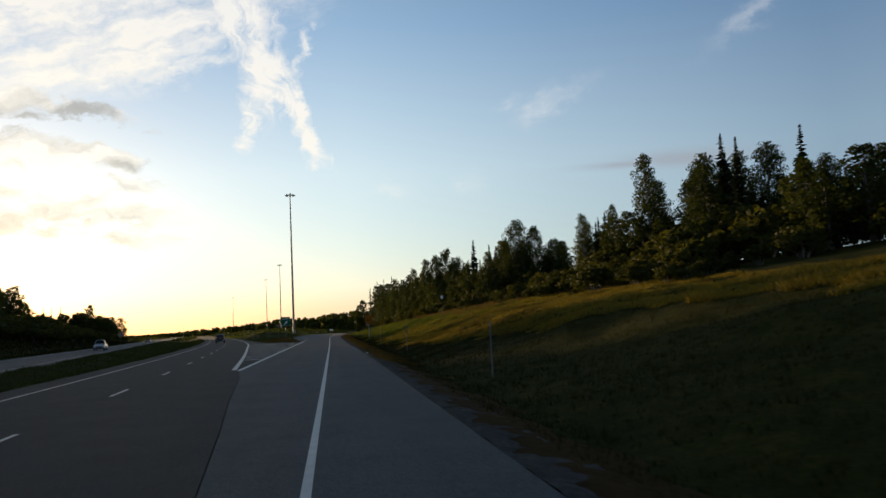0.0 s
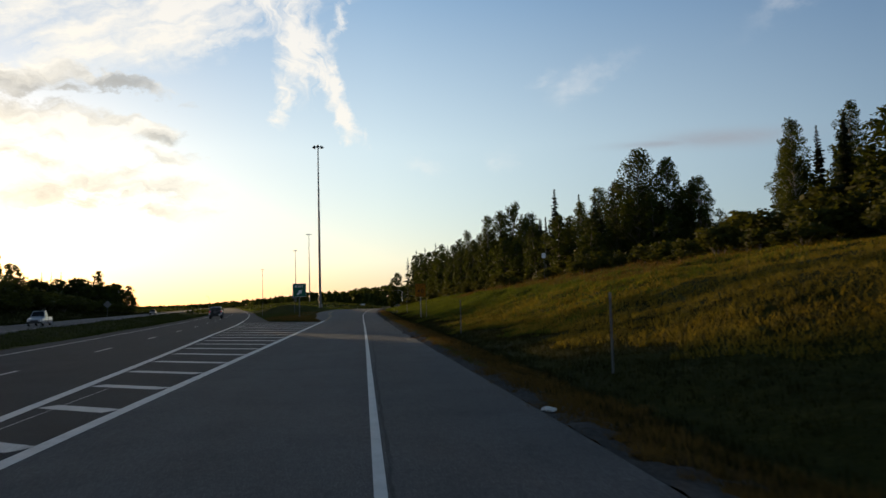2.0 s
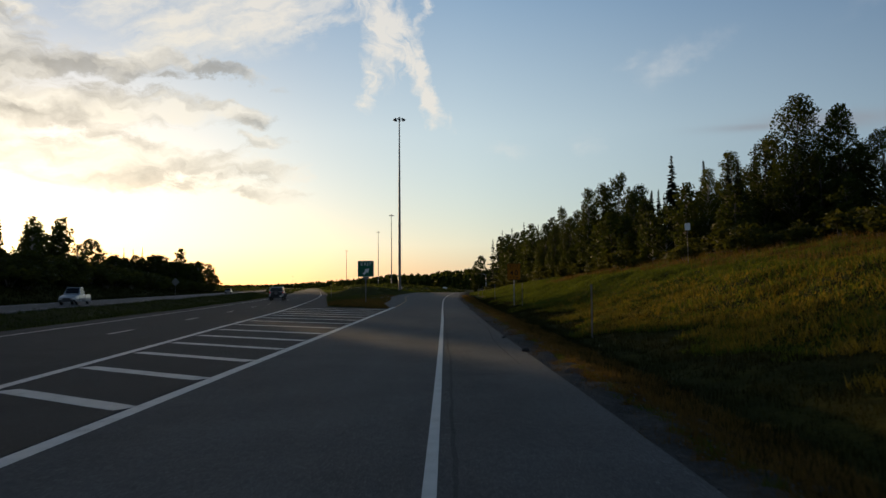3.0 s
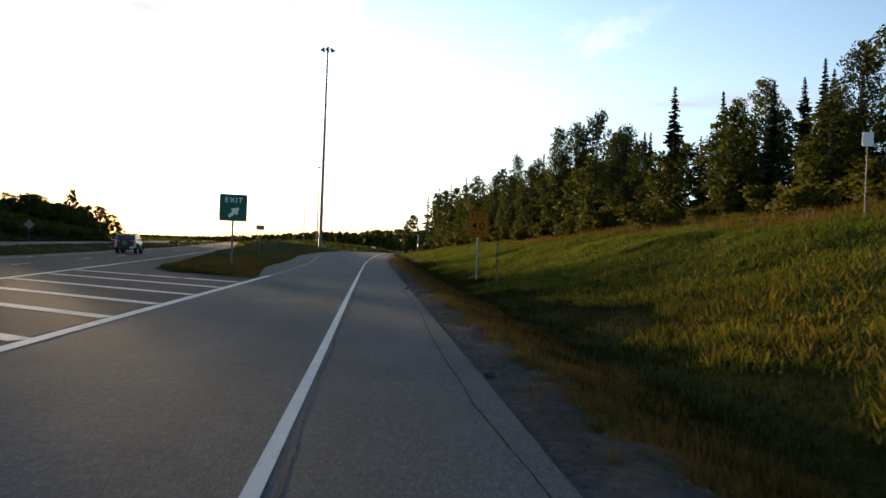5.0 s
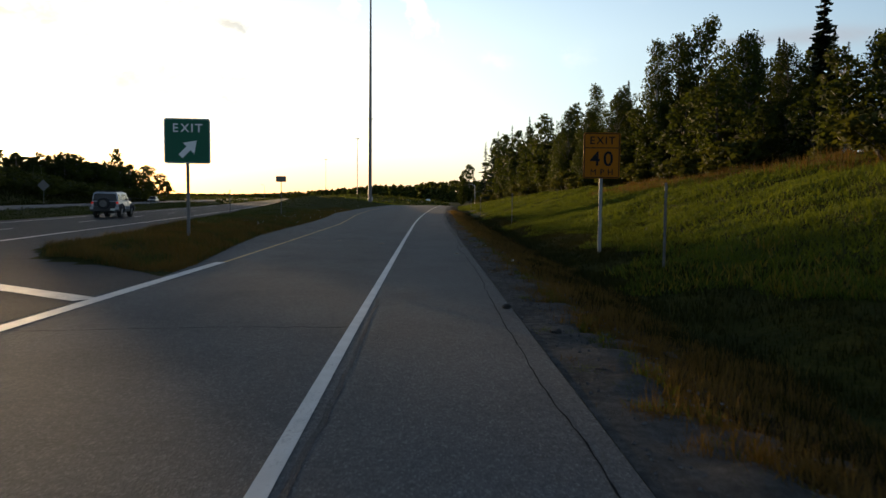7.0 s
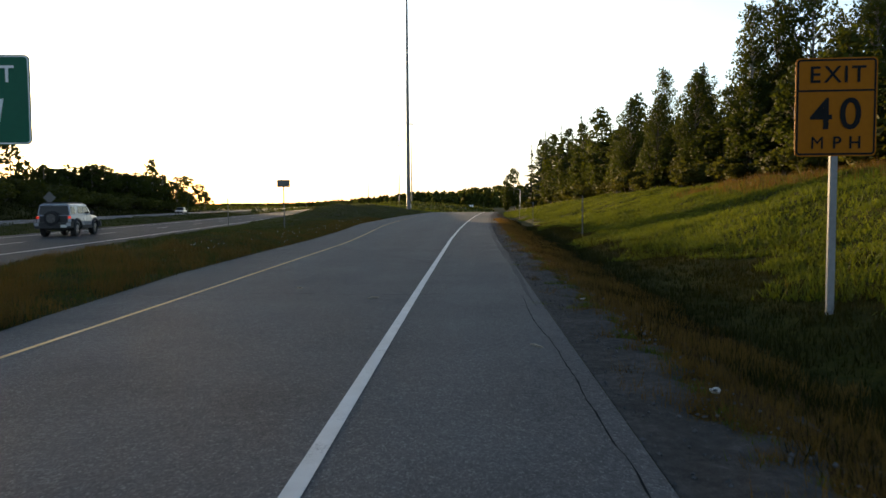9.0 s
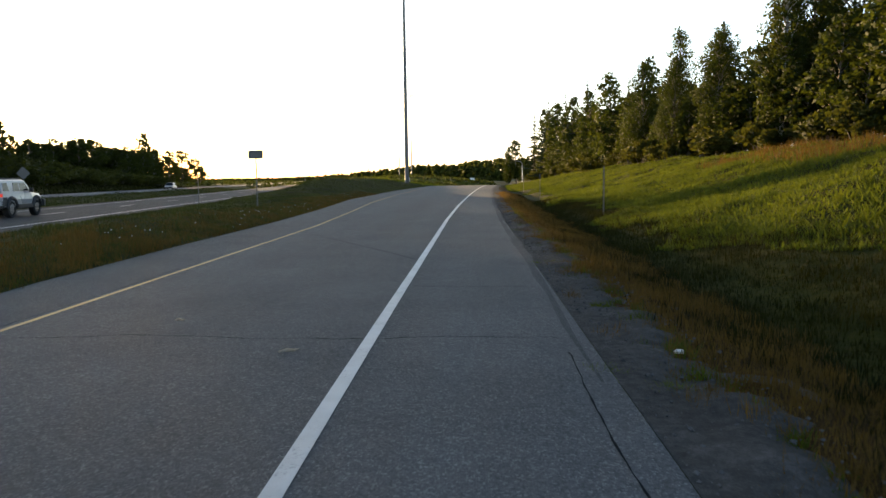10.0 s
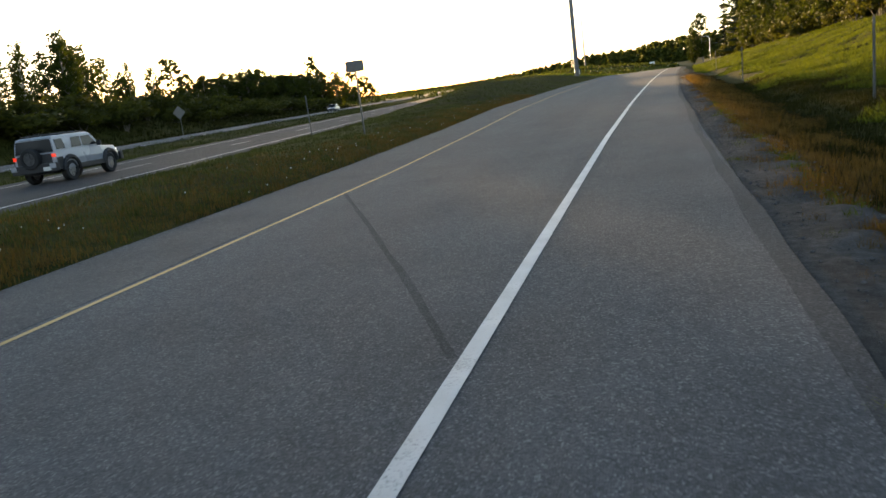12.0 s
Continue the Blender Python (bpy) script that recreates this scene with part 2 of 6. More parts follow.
def plain(name, colour, rough=0.6, metal=0.0, grain=0.12, scale=30.0, bump=0.0, emit=None, spec=0.5):
    """Paint, metal, rubber: one colour with fine variation and uneven gloss."""
    m, g, p, co = material(name)
    n1, n2 = g.noise(co, scale, 5.0), g.noise(co, scale * 0.08, 3.0)
    both = g.math("ADD", g.math("MULTIPLY", n1, 0.5), g.math("MULTIPLY", n2, 0.5))
    dark = tuple(c * (1 - 2 * grain) for c in colour)
    light = tuple(min(1, c * (1 + grain)) for c in colour)
    g.put(p.inputs["Base Color"], g.ramp(both, (0.3, dark), (0.7, light)))
    g.put(p.inputs["Roughness"], g.math("ADD", g.math("MULTIPLY", n2, 0.2), rough - 0.1))
    p.inputs["Metallic"].default_value = metal
    p.inputs["Specular IOR Level"].default_value = spec
    if bump:
        g.put(p.inputs["Normal"], g.bump(n1, bump, 0.004))
    if emit:
        p.inputs["Emission Color"].default_value = (*emit[:3], 1)
        p.inputs["Emission Strength"].default_value = emit[3]
    return m


def asphalt(name, dark, light, speck=0.45, wear=0.20):
    m, g, p, co = material(name)
    stones = g.voronoi(co, 78.0, "Color")
    sep = nd(g.nt, "ShaderNodeSeparateColor")
    g.put(sep.inputs[0], stones)
    grit = g.ramp(sep.outputs[0], (0.0, 0.38), (0.6, 0.95), (0.86, 1.45), (1.0, 2.8))
    lanes = g.noise(g.mapping(co, (0.55, 0.018, 1)), 1.0, 3.0)
    blot = g.noise(co, 0.55, 6.0, 0.6)
    fine = g.noise(co, 9.0, 6.0, 0.7)
    tone = g.math("ADD", g.math("MULTIPLY", lanes, wear), g.math("ADD", g.math("MULTIPLY", blot, 0.35), g.math("MULTIPLY", fine, 0.45)))
    col = g.ramp(tone, (0.38, dark), (0.78, light))
    col = g.mix(speck, col, g.mix(1.0, col, grit, "MULTIPLY"))
    g.put(p.inputs["Base Color"], col)
    g.put(p.inputs["Roughness"], g.math("ADD", g.math("MULTIPLY", fine, 0.22), 0.72))
    p.inputs["Specular IOR Level"].default_value = 0.10
    n1 = g.bump(g.voronoi(co, 78.0), 0.8, 0.009)
    g.put(p.inputs["Normal"], g.bump(fine, 0.30, 0.015, n1))
    return m


def road_paint(name, colour, worn):
    """Road paint, rubbed through to the dark stones under it."""
    m, g, p, co = material(name)
    rub = g.noise(co, 45.0, 4.0, 0.7)
    wide = g.noise(co, 1.7, 4.0, 0.6)
    gone = g.ramp(g.math("ADD", g.math("MULTIPLY", rub, 0.6), g.math("MULTIPLY", wide, 0.5)), (0.66 - worn * 0.14, 0.0), (0.84 - worn * 0.12, 1.0))
    tint = g.ramp(g.noise(co, 3.0, 4.0), (0.3, tuple(c * 0.8 for c in colour)), (0.7, colour))
    g.put(p.inputs["Base Color"], g.mix(gone, tint, (0.07, 0.07, 0.07)))
    p.inputs["Roughness"].default_value = 0.6
    g.put(p.inputs["Normal"], g.bump(g.voronoi(co, 110.0), 0.3, 0.004))
    return m


def soil(name, stops, scale, rough=0.95, bump=0.6):
    m, g, p, co = material(name)
    a, b, c = g.noise(co, scale, 6.0, 0.65), g.noise(co, scale * 0.12, 5.0, 0.6), g.noise(co, scale * 8, 4.0, 0.7)
    t = g.math("ADD", g.math("MULTIPLY", a, 0.4), g.math("ADD", g.math("MULTIPLY", b, 0.35), g.math("MULTIPLY", c, 0.25)))
    g.put(p.inputs["Base Color"], g.ramp(t, *stops))
    p.inputs["Roughness"].default_value = rough
    p.inputs["Specular IOR Level"].default_value = 0.03
    g.put(p.inputs["Normal"], g.bump(g.math("ADD", a, c), bump, 0.06))
    return m


def foliage(name, low, high, through=0.35, scale=0.35, centre=None):
    """Leaves or blades: each one its own shade, letting some light through. centre: the height round which the leaves of a crown turn outwards."""
    m, g, p, co = material(name)
    geo, info = nd(g.nt, "ShaderNodeNewGeometry"), nd(g.nt, "ShaderNodeObjectInfo")
    world_noise = g.noise(geo.outputs["Position"], scale, 4.0)
    t = g.math("ADD", g.math("MULTIPLY", geo.outputs["Random Per Island"], 0.16), g.math("ADD", g.math("MULTIPLY", world_noise, 0.66), g.math("MULTIPLY", info.outputs["Random"], 0.22)))
    col = g.ramp(t, (0.25, low), (0.85, high))
    g.put(p.inputs["Base Color"], col)
    p.inputs["Roughness"].default_value = 0.7
    p.inputs["Specular IOR Level"].default_value = 0.08
    tr = nd(g.nt, "ShaderNodeBsdfTranslucent")
    g.put(tr.inputs[0], g.mix(0.5, col, g.mix(1.0, col, (1.6, 1.5, 0.5), "MULTIPLY")))
    mixed = nd(g.nt, "ShaderNodeMixShader")
    mixed.inputs[0].default_value = through
    g.put(mixed.inputs[1], p.outputs[0])
    g.put(mixed.inputs[2], tr.outputs[0])
    if centre is not None:
        away = g.mapping(co, (1, 1, 0.35), (0, 0, -0.35 * centre))
        to_world = nd(g.nt, "ShaderNodeVectorTransform", vector_type="NORMAL")
        to_world.convert_from, to_world.convert_to = "OBJECT", "WORLD"
        g.put(to_world.inputs[0], away)
        unit = nd(g.nt, "ShaderNodeVectorMath", operation="NORMALIZE")
        g.put(unit.inputs[0], to_world.outputs[0])
        blend = nd(g.nt, "ShaderNodeVectorMath", operation="MULTIPLY_ADD")
        g.put(blend.inputs[0], unit.outputs[0])
        blend.inputs[1].default_value = (1.1, 1.1, 1.1)
        g.put(blend.inputs[2], geo.outputs["Normal"])
        final = nd(g.nt, "ShaderNodeVectorMath", operation="NORMALIZE")
        g.put(final.inputs[0], blend.outputs[0])
        g.put(p.inputs["Normal"], final.outputs[0])
    g.put(g.nt.nodes["Material Output"].inputs[0], mixed.outputs[0])
    return m


def bark(name, dark, light, scale):
    m, g, p, co = material(name)
    n = g.noise(g.mapping(co, (scale, scale, scale * 0.25)), 1.0, 5.0, 0.7)
    g.put(p.inputs["Base Color"], g.ramp(n, (0.35, dark), (0.65, light)))
    p.inputs["Roughness"].default_value = 0.9
    g.put(p.inputs["Normal"], g.bump(n, 0.6, 0.03))
    return m


M_ASPHALT = asphalt("asphalt_worn", (0.060, 0.0605, 0.061), (0.130, 0.1305, 0.131), 0.5, 0.32)
M_ASPHALT_OLD = asphalt("asphalt_dark", (0.031, 0.0312, 0.0315), (0.064, 0.064, 0.064), 0.45, 0.12)
M_ASPHALT_SHOULDER = asphalt("asphalt_dusty", (0.070, 0.069, 0.068), (0.140, 0.138, 0.135), 0.5)
M_WHITE = road_paint("road_paint_white", (0.50, 0.50, 0.485), 0.35)
M_WHITE_WORN = road_paint("road_paint_white_worn", (0.46, 0.46, 0.445), 0.55)
M_YELLOW = road_paint("road_paint_yellow", (0.44, 0.26, 0.05), 0.55)
M_TAR = plain("crack_tar", (0.018, 0.018, 0.0185), 0.95, spec=0.03)
M_GRAVEL = soil("gravel", ((0.34, (0.036, 0.034, 0.031)), (0.50, (0.068, 0.064, 0.059)), (0.66, (0.128, 0.121, 0.112))), 9.0, bump=0.55)
M_SEAM = asphalt("tar_seam", (0.046, 0.0462, 0.047), (0.092, 0.092, 0.093))
M_PEBBLE = foliage("pebbles", (0.06, 0.06, 0.06), (0.17, 0.167, 0.16), 0.0)
M_VERGE = soil("dry_verge", ((0.30, (0.020, 0.012, 0.005)), (0.5, (0.050, 0.028, 0.009)), (0.70, (0.085, 0.050, 0.016))), 3.0)
M_GROUND = soil("grassy_ground", ((0.32, (0.011, 0.014, 0.0025)), (0.5, (0.027, 0.029, 0.005)), (0.68, (0.062, 0.055, 0.009))), 0.9)
M_GRASS = foliage("green_grass", (0.022, 0.037, 0.006), (0.124, 0.150, 0.018), 0.42, 0.20)
M_GRASS_OLIVE = foliage("olive_grass", (0.036, 0.033, 0.007), (0.240, 0.178, 0.028), 0.42, 0.30)
M_GRASS_DULL = foliage("dull_grass", (0.020, 0.027, 0.007), (0.082, 0.090, 0.024), 0.36, 0.35)
M_GRASS_DRY = foliage("dry_grass", (0.046, 0.030, 0.008), (0.180, 0.106, 0.030), 0.36, 0.45)
# Near-black green: the shade on ditch and bank foot is put into the colour.
M_GRASS_DARK_SHADED = foliage("dark_shaded_grass", (0.006, 0.0075, 0.0013), (0.032, 0.031, 0.0042), 0.30, 0.4)
M_LEAF = foliage("broad_leaf", (0.012, 0.020, 0.0035), (0.054, 0.066, 0.010), 0.40, 0.35, 6.0)
M_LEAF_LIGHT = foliage("birch_leaf", (0.018, 0.027, 0.005), (0.074, 0.086, 0.014), 0.42, 0.35, 7.0)
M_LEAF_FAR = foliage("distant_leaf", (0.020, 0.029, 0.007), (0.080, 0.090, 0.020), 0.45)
M_LEAF_BUSH = foliage("bush_leaf", (0.018, 0.025, 0.005), (0.080, 0.080, 0.014), 0.42, 0.35, 0.7)
M_NEEDLE = foliage("spruce_needle", (0.009, 0.015, 0.007), (0.036, 0.046, 0.017), 0.15, 0.35, 5.0)
M_BARK = bark("dark_bark", (0.05, 0.042, 0.036), (0.16, 0.14, 0.12), 14.0)
M_BIRCH = bark("birch_bark", (0.18, 0.16, 0.14), (0.50, 0.48, 0.44), 6.0)
M_STEEL = plain("galvanised_steel", (0.42, 0.43, 0.44), 0.42, 0.85, 0.15, 20.0)
M_POST = plain("grey_post", (0.14, 0.14, 0.135), 0.7, 0.2, 0.15, 12.0)
M_POST_PALE = plain("pale_post", (0.25, 0.25, 0.245), 0.7, 0.0, 0.15, 12.0)
M_STEEL_DARK = plain("weathered_steel", (0.16, 0.155, 0.15), 0.6, 0.6, 0.15, 8.0)
M_SIGN_GREEN = plain("sign_green", (0.010, 0.105, 0.060), 0.55, 0.0, 0.06, 12.0, spec=0.2)
M_SIGN_WHITE = plain("sign_white", (0.72, 0.73, 0.72), 0.45, 0.0, 0.06, 12.0)
M_SIGN_YELLOW = plain("sign_amber", (0.33, 0.108, 0.002), 0.6, 0.0, 0.08, 12.0, spec=0.12)
M_SIGN_BACK = plain("weathered_sign", (0.15, 0.14, 0.125), 0.65, 0.2, 0.12, 12.0)
M_BLACK = plain("sign_black", (0.012, 0.012, 0.012), 0.7, spec=0.1)


# ---------------------------------------------------------------- tools
def mesh_from(name, verts, faces, mat=None, smooth=False):
    me = bpy.data.meshes.new(name)
    verts, faces = np.asarray(verts, np.float32), np.asarray(faces, np.int32)
    n, k = faces.shape
    me.vertices.add(len(verts))
    me.vertices.foreach_set("co", verts.ravel())
    me.loops.add(n * k)
    me.loops.foreach_set("vertex_index", faces.ravel())
    me.polygons.add(n)
    me.polygons.foreach_set("loop_start", np.arange(n, dtype=np.int32) * k)
    me.polygons.foreach_set("loop_total", np.full(n, k, np.int32))
    me.polygons.foreach_set("use_smooth", np.full(n, bool(smooth)))
    me.update(calc_edges=True)
    if mat:
        me.materials.append(mat)
    return me


def part(name, bm, mat, parent=None, label="", smooth=False):
    """Links a bmesh as one mesh object, under a thing or a part."""
    me = bpy.data.meshes.new(name)
    if smooth:
        for fc in bm.faces:
            fc.smooth = True
    bm.to_mesh(me)
    bm.free()
    me.materials.append(mat)
    ob = new(name, me)
    if parent:
        ob.parent = parent
    return tagged(ob, label) if label else ob


def thing(name, label, category, m=None, group="", kind=""):
    ob = new(name)
    ob.empty_display_size = 0.3
    if m is not None:
        ob.matrix_basis = m
    return tagged(ob, label, category, group, kind)


def box(bm, x0, x1, y0, y1, z0, z1, m=None):
    r = bmesh.ops.create_cube(bm, size=1.0)
    for v in r["verts"]:
        v.co = Vector((x0 + (v.co.x + 0.5) * (x1 - x0), y0 + (v.co.y + 0.5) * (y1 - y0), z0 + (v.co.z + 0.5) * (z1 - z0)))
        if m is not None:
            v.co = m @ v.co
    return r["verts"]


def bevel(bm, width, segments=2):
    bmesh.ops.bevel(bm, geom=bm.edges[:], offset=width, segments=segments, affect="EDGES", profile=0.6)


def tube(bm, path, radii, sides=8, cap=True):
    rings = []
    for k, (pt, r) in enumerate(zip(path, radii)):
        pt = Vector(pt)
        a = Vector(path[max(k - 1, 0)])
        b = Vector(path[min(k + 1, len(path) - 1)])
        d = (b - a).normalized()
        side = d.cross(Vector((0, 1, 0)) if abs(d.y) < 0.9 else Vector((1, 0, 0))).normalized()
        up = side.cross(d)
        rings.append([bm.verts.new(pt + r * (math.cos(2 * math.pi * s / sides) * side + math.sin(2 * math.pi * s / sides) * up)) for s in range(sides)])
    for lo, hi in zip(rings, rings[1:]):
        for s in range(sides):
            bm.faces.new((lo[s], lo[(s + 1) % sides], hi[(s + 1) % sides], hi[s]))
    if cap:
        bm.faces.new(rings[0][::-1])
        bm.faces.new(rings[-1])
    return bm


def smooth_step(a, b, v):
    t = np.clip((np.asarray(v, float) - a) / (b - a), 0, 1)
    return t * t * (3 - 2 * t)


# ---------------------------------------------------------------- plan of the roads
def hwy_dash(y):
    """x of the lane line between the two lanes of the highway."""
    y = np.asarray(y, float)
    u = np.minimum(y, 260.0) - 25.4
    return -4.34 - 0.078 * u - 0.00021 * u * u - 0.1765 * np.maximum(y - 260.0, 0)


def opp_mid(y):
    return -35.5 - 0.178 * (np.asarray(y, float) - 127.0)


def edge_line(y):
    """x of the white line on the ramp's right side."""
    return np.interp(y, [-40, 20, 80, 105, 120, 140, 160, 175, 190, 207, 230, 252, 288, 330, 380, 450], [1.80, 1.74, 1.70, 1.64, 1.56, 1.48, 1.44, 1.55, 1.78, 2.10, 2.65, 3.30, 4.70, 7.6, 13.0, 24.0])


def yellow_line(y):
    return np.interp(y, [130, 139, 147, 157, 167, 182, 202, 234, 260, 290, 330, 380, 450], [-2.48, -2.62, -2.79, -2.99, -3.55, -4.55, -5.25, -5.7, -5.6, -4.9, -2.4, 2.8, 13.5])


def ramp_left(y):
    """Left edge of the ramp's asphalt: the seam, the gore's right line, then the left shoulder."""
    return np.interp(y, [-40, 17.9, 24, 30, 40.3, 46.5, 48, 127, 130, 136, 143, 150, 160, 172, 190, 234, 290, 330, 380, 450], [4.0, 0.5, -0.1, -0.75, -1.7, -2.5, -2.66, -2.78, -3.0, -3.8, -4.55, -4.88, -5.2, -5.95, -7.5, -8.3, -7.2, -4.6, 0.6, 11.3])


def ramp_right(y):
    return edge_line(y) + np.interp(y, [-40, 60, 80, 100, 140, 450], [2.75, 2.6, 2.35, 2.10, 2.15, 2.4])


def grass_edge(y):
    return edge_line(y) + np.interp(y, [-40, 40, 70, 450], [2.85, 2.8, 2.72, 2.85])


def hwy_right(y):
    """Right edge of the highway's asphalt past the gore."""
    tip = np.interp(y, [-40, 127, 131, 140], [0, 0, 1, 1])
    own = hwy_dash(y) + np.interp(y, [127, 134, 150, 190, 260], [9.0, 6.6, 5.9, 4.9, 5.2])
    return ramp_left(y) * (1 - tip) + own * tip


def dip(y):
    """The ramp and the land round it fall away past the crest."""
    return -2.2 * smooth_step(285, 420, y)


def bank(x, y):
    u = x - grass_edge(y)
    prof = np.interp(u, [-5, 0, 0.7, 2.1, 2.9, 4.0, 6.0, 8.5, 11.5, 15.5, 25, 36, 60, 130, 400], [-0.03, -0.03, -0.12, -0.46, -0.44, -0.12, 0.25, 1.15, 2.5, 3.4, 5.0, 7.0, 8.5, 11, 14])
    late = np.interp(u, [-5, 0, 0.7, 2.1, 2.9, 4.0, 6.5, 9.5, 13, 16, 25, 60, 400], [-0.03, -0.03, -0.10, -0.40, -0.38, -0.08, 0.2, 0.95, 2.2, 2.9, 3.2, 4.0, 6.0])
    far = np.interp(u, [-5, 0, 2, 8, 14, 40, 400], [0, 0, -0.2, 0.9, 1.9, 3, 5])
    s1, s2 = smooth_step(135, 175, y), smooth_step(220, 330, y)
    early = np.interp(y, [-30, 40, 70, 105], [0.80, 0.82, 0.90, 1.0])
    p = np.where(u > 6, prof * early, prof) * (1 - s1) + late * s1
    return p * (1 - s2) + far * s2


def land(x, y):
    """Height of the ground."""
    x, y = np.asarray(x, float), np.asarray(y, float)
    right = bank(x, y)
    # between highway and ramp
    hw, rl = hwy_right(y), ramp_left(y)
    w = np.maximum(rl - hw, 0.01)
    t = np.clip((x - hw) / w, 0, 1)
    mid = np.minimum(w / 6, 1) * (0.30 * np.sin(np.pi * t)) * smooth_step(128, 140, y) + 1.5 * np.sin(np.pi * t) ** 2 * smooth_step(185, 225, y) * (1 - smooth_step(300, 400, y))
    mid = mid + 3.0 * np.sin(np.pi * t) * smooth_step(330, 520, y)
    # median, the other carriageway and the bank behind it
    left = hwy_dash(y) - 5.2
    near, far = opp_mid(y) + 5.2, opp_mid(y) - 5.6
    tm = np.clip((left - x) / np.maximum(left - near, 0.1), 0, 1)
    med = -0.75 * np.sin(np.pi * tm) ** 1.3
    v = np.maximum(far - x, 0)
    berm = np.interp(v, [0, 3, 6, 13, 20, 40, 90, 400, 3000], [0, -0.2, 1.2, 4.6, 5.8, 6.2, 5.4, 6.0, 12]) * np.interp(y, [60, 215, 245, 300, 345, 400], [1.0, 1.0, 0.8, 0.5, 0.12, 0.05])
    z = np.where(x > rl, right, np.where(x > hw, mid, np.where(x > left, 0.0, np.where(x > far, med, berm))))
    on = ((x > rl - 0.05) & (x < grass_edge(y) + 0.12)) | ((x > left) & (x < hw)) | ((x < near - 0.3) & (x > far + 0.3))
    z = np.where(on, -0.09, z)
    rough = 0.05 * np.sin(x * 1.3 + 0.7 * np.sin(y * 0.9)) * np.sin(y * 1.1 + np.sin(x)) + 0.10 * np.sin(x * 0.31 + 1.0) * np.sin(y * 0.23)
    hummock = 0.17 * np.sin(x * 0.62 + 1.4 * np.sin(y * 0.23)) * np.sin(y * 0.47 + 1.1 * np.sin(x * 0.35)) + 0.07 * np.sin(x * 1.9 + y * 0.8) * np.sin(y * 1.3 - x * 0.7)
    z = z + hummock * np.clip((x - grass_edge(y) - 5) / 4, 0, 1) * np.clip((60 - x) / 20, 0, 1)
    z = z + np.where(on, 0, rough) * np.clip((np.abs(x - rl)) / 3, 0, 1) * np.clip(np.abs(x - grass_edge(y) - 0.5) / 4, 0, 1)
    return z + dip(y) * t + 0.0016 * np.maximum(y - 420, 0) * smooth_step(0, 1, t)


def axis(*runs):
    out = []
    for a, b, step in runs:
        out.extend(np.arange(a, b, step))
    return np.array(out)


def build_ground():
    xs = np.concatenate([-np.geomspace(3500, 130, 26), axis((-130, -40, 3.0), (-40, -14, 1.0), (-14, 22, 0.45), (22, 60, 1.5)), np.geomspace(60, 3500, 26)])
    ys = np.concatenate([-np.geomspace(3000, 45, 14), axis((-40, 10, 2.0), (10, 210, 0.7), (210, 340, 2.0), (340, 640, 6.0)), np.geomspace(640, 4200, 22)])
    gx, gy = np.meshgrid(xs, ys)
    gz = land(gx, gy)
    nx, ny = len(xs), len(ys)
    idx = np.arange(nx * ny).reshape(ny, nx)
    faces = np.stack([idx[:-1, :-1], idx[:-1, 1:], idx[1:, 1:], idx[1:, :-1]], -1).reshape(-1, 4)
    ob = new("ground", mesh_from("ground", np.stack([gx, gy, gz], -1).reshape(-1, 3), faces, M_GROUND, True))
    tagged(ob, "uneven grassy ground with banks, ditches and median", "ground", kind="structure")
    return ob


def strip(name, left, right, ys, mat, fall=None, thick=0.12, cols=6):
    """A paved band between two lines of the plan, with sides of its own thickness."""
    ys = np.asarray(ys, float)
    lx, rx = left(ys), right(ys)
    zz = fall(ys) if fall else np.zeros(len(ys))
    t = np.linspace(0, 1, cols)
    top = np.stack([lx[:, None] + (rx - lx)[:, None] * t, np.repeat(ys[:, None], cols, 1), np.repeat(zz[:, None], cols, 1)], -1)
    low = top[:, [0, -1]].copy()
    low[..., 2] -= thick
    n = len(ys)
    verts = np.concatenate([top.reshape(-1, 3), low.reshape(-1, 3)])
    i = np.arange(n * cols).reshape(n, cols)
    j = n * cols + np.arange(n * 2).reshape(n, 2)
    faces = [np.stack([i[:-1, :-1], i[:-1, 1:], i[1:, 1:], i[1:, :-1]], -1).reshape(-1, 4),
             np.stack([j[:-1, 0], i[:-1, 0], i[1:, 0], j[1:, 0]], -1), np.stack([i[:-1, -1], j[:-1, 1], j[1:, 1], i[1:, -1]], -1)]
    return new(name, mesh_from(name, verts, np.concatenate(faces), mat))


def ribbon(name, xs, ys, widths, z, mat, parent=None):
    """A painted line: a thin raised film along a curve."""
    xs, ys = np.asarray(xs, float), np.asarray(ys, float)
    d = np.stack([np.gradient(xs), np.gradient(ys)], -1)
    d /= np.linalg.norm(d, axis=1, keepdims=True)
    nrm = np.stack([d[:, 1], -d[:, 0]], -1)
    w = np.broadcast_to(np.asarray(widths, float), xs.shape)[:, None] / 2
    p = np.stack([xs, ys], -1)
    zz = (np.where(ys > 250, dip(ys), 0) + z)[:, None]
    a, b = np.concatenate([p - nrm * w, zz], 1), np.concatenate([p + nrm * w, zz], 1)
    verts = np.concatenate([a, b])
    n = len(xs)
    i = np.arange(n - 1)
    q = lambda s, t: np.stack([s * n + i, t * n + i, t * n + i + 1, s * n + i + 1], -1)  # noqa: E731
    ob = new(name, mesh_from(name, verts, q(0, 1), mat))
    if parent:
        ob.parent = parent
    return ob


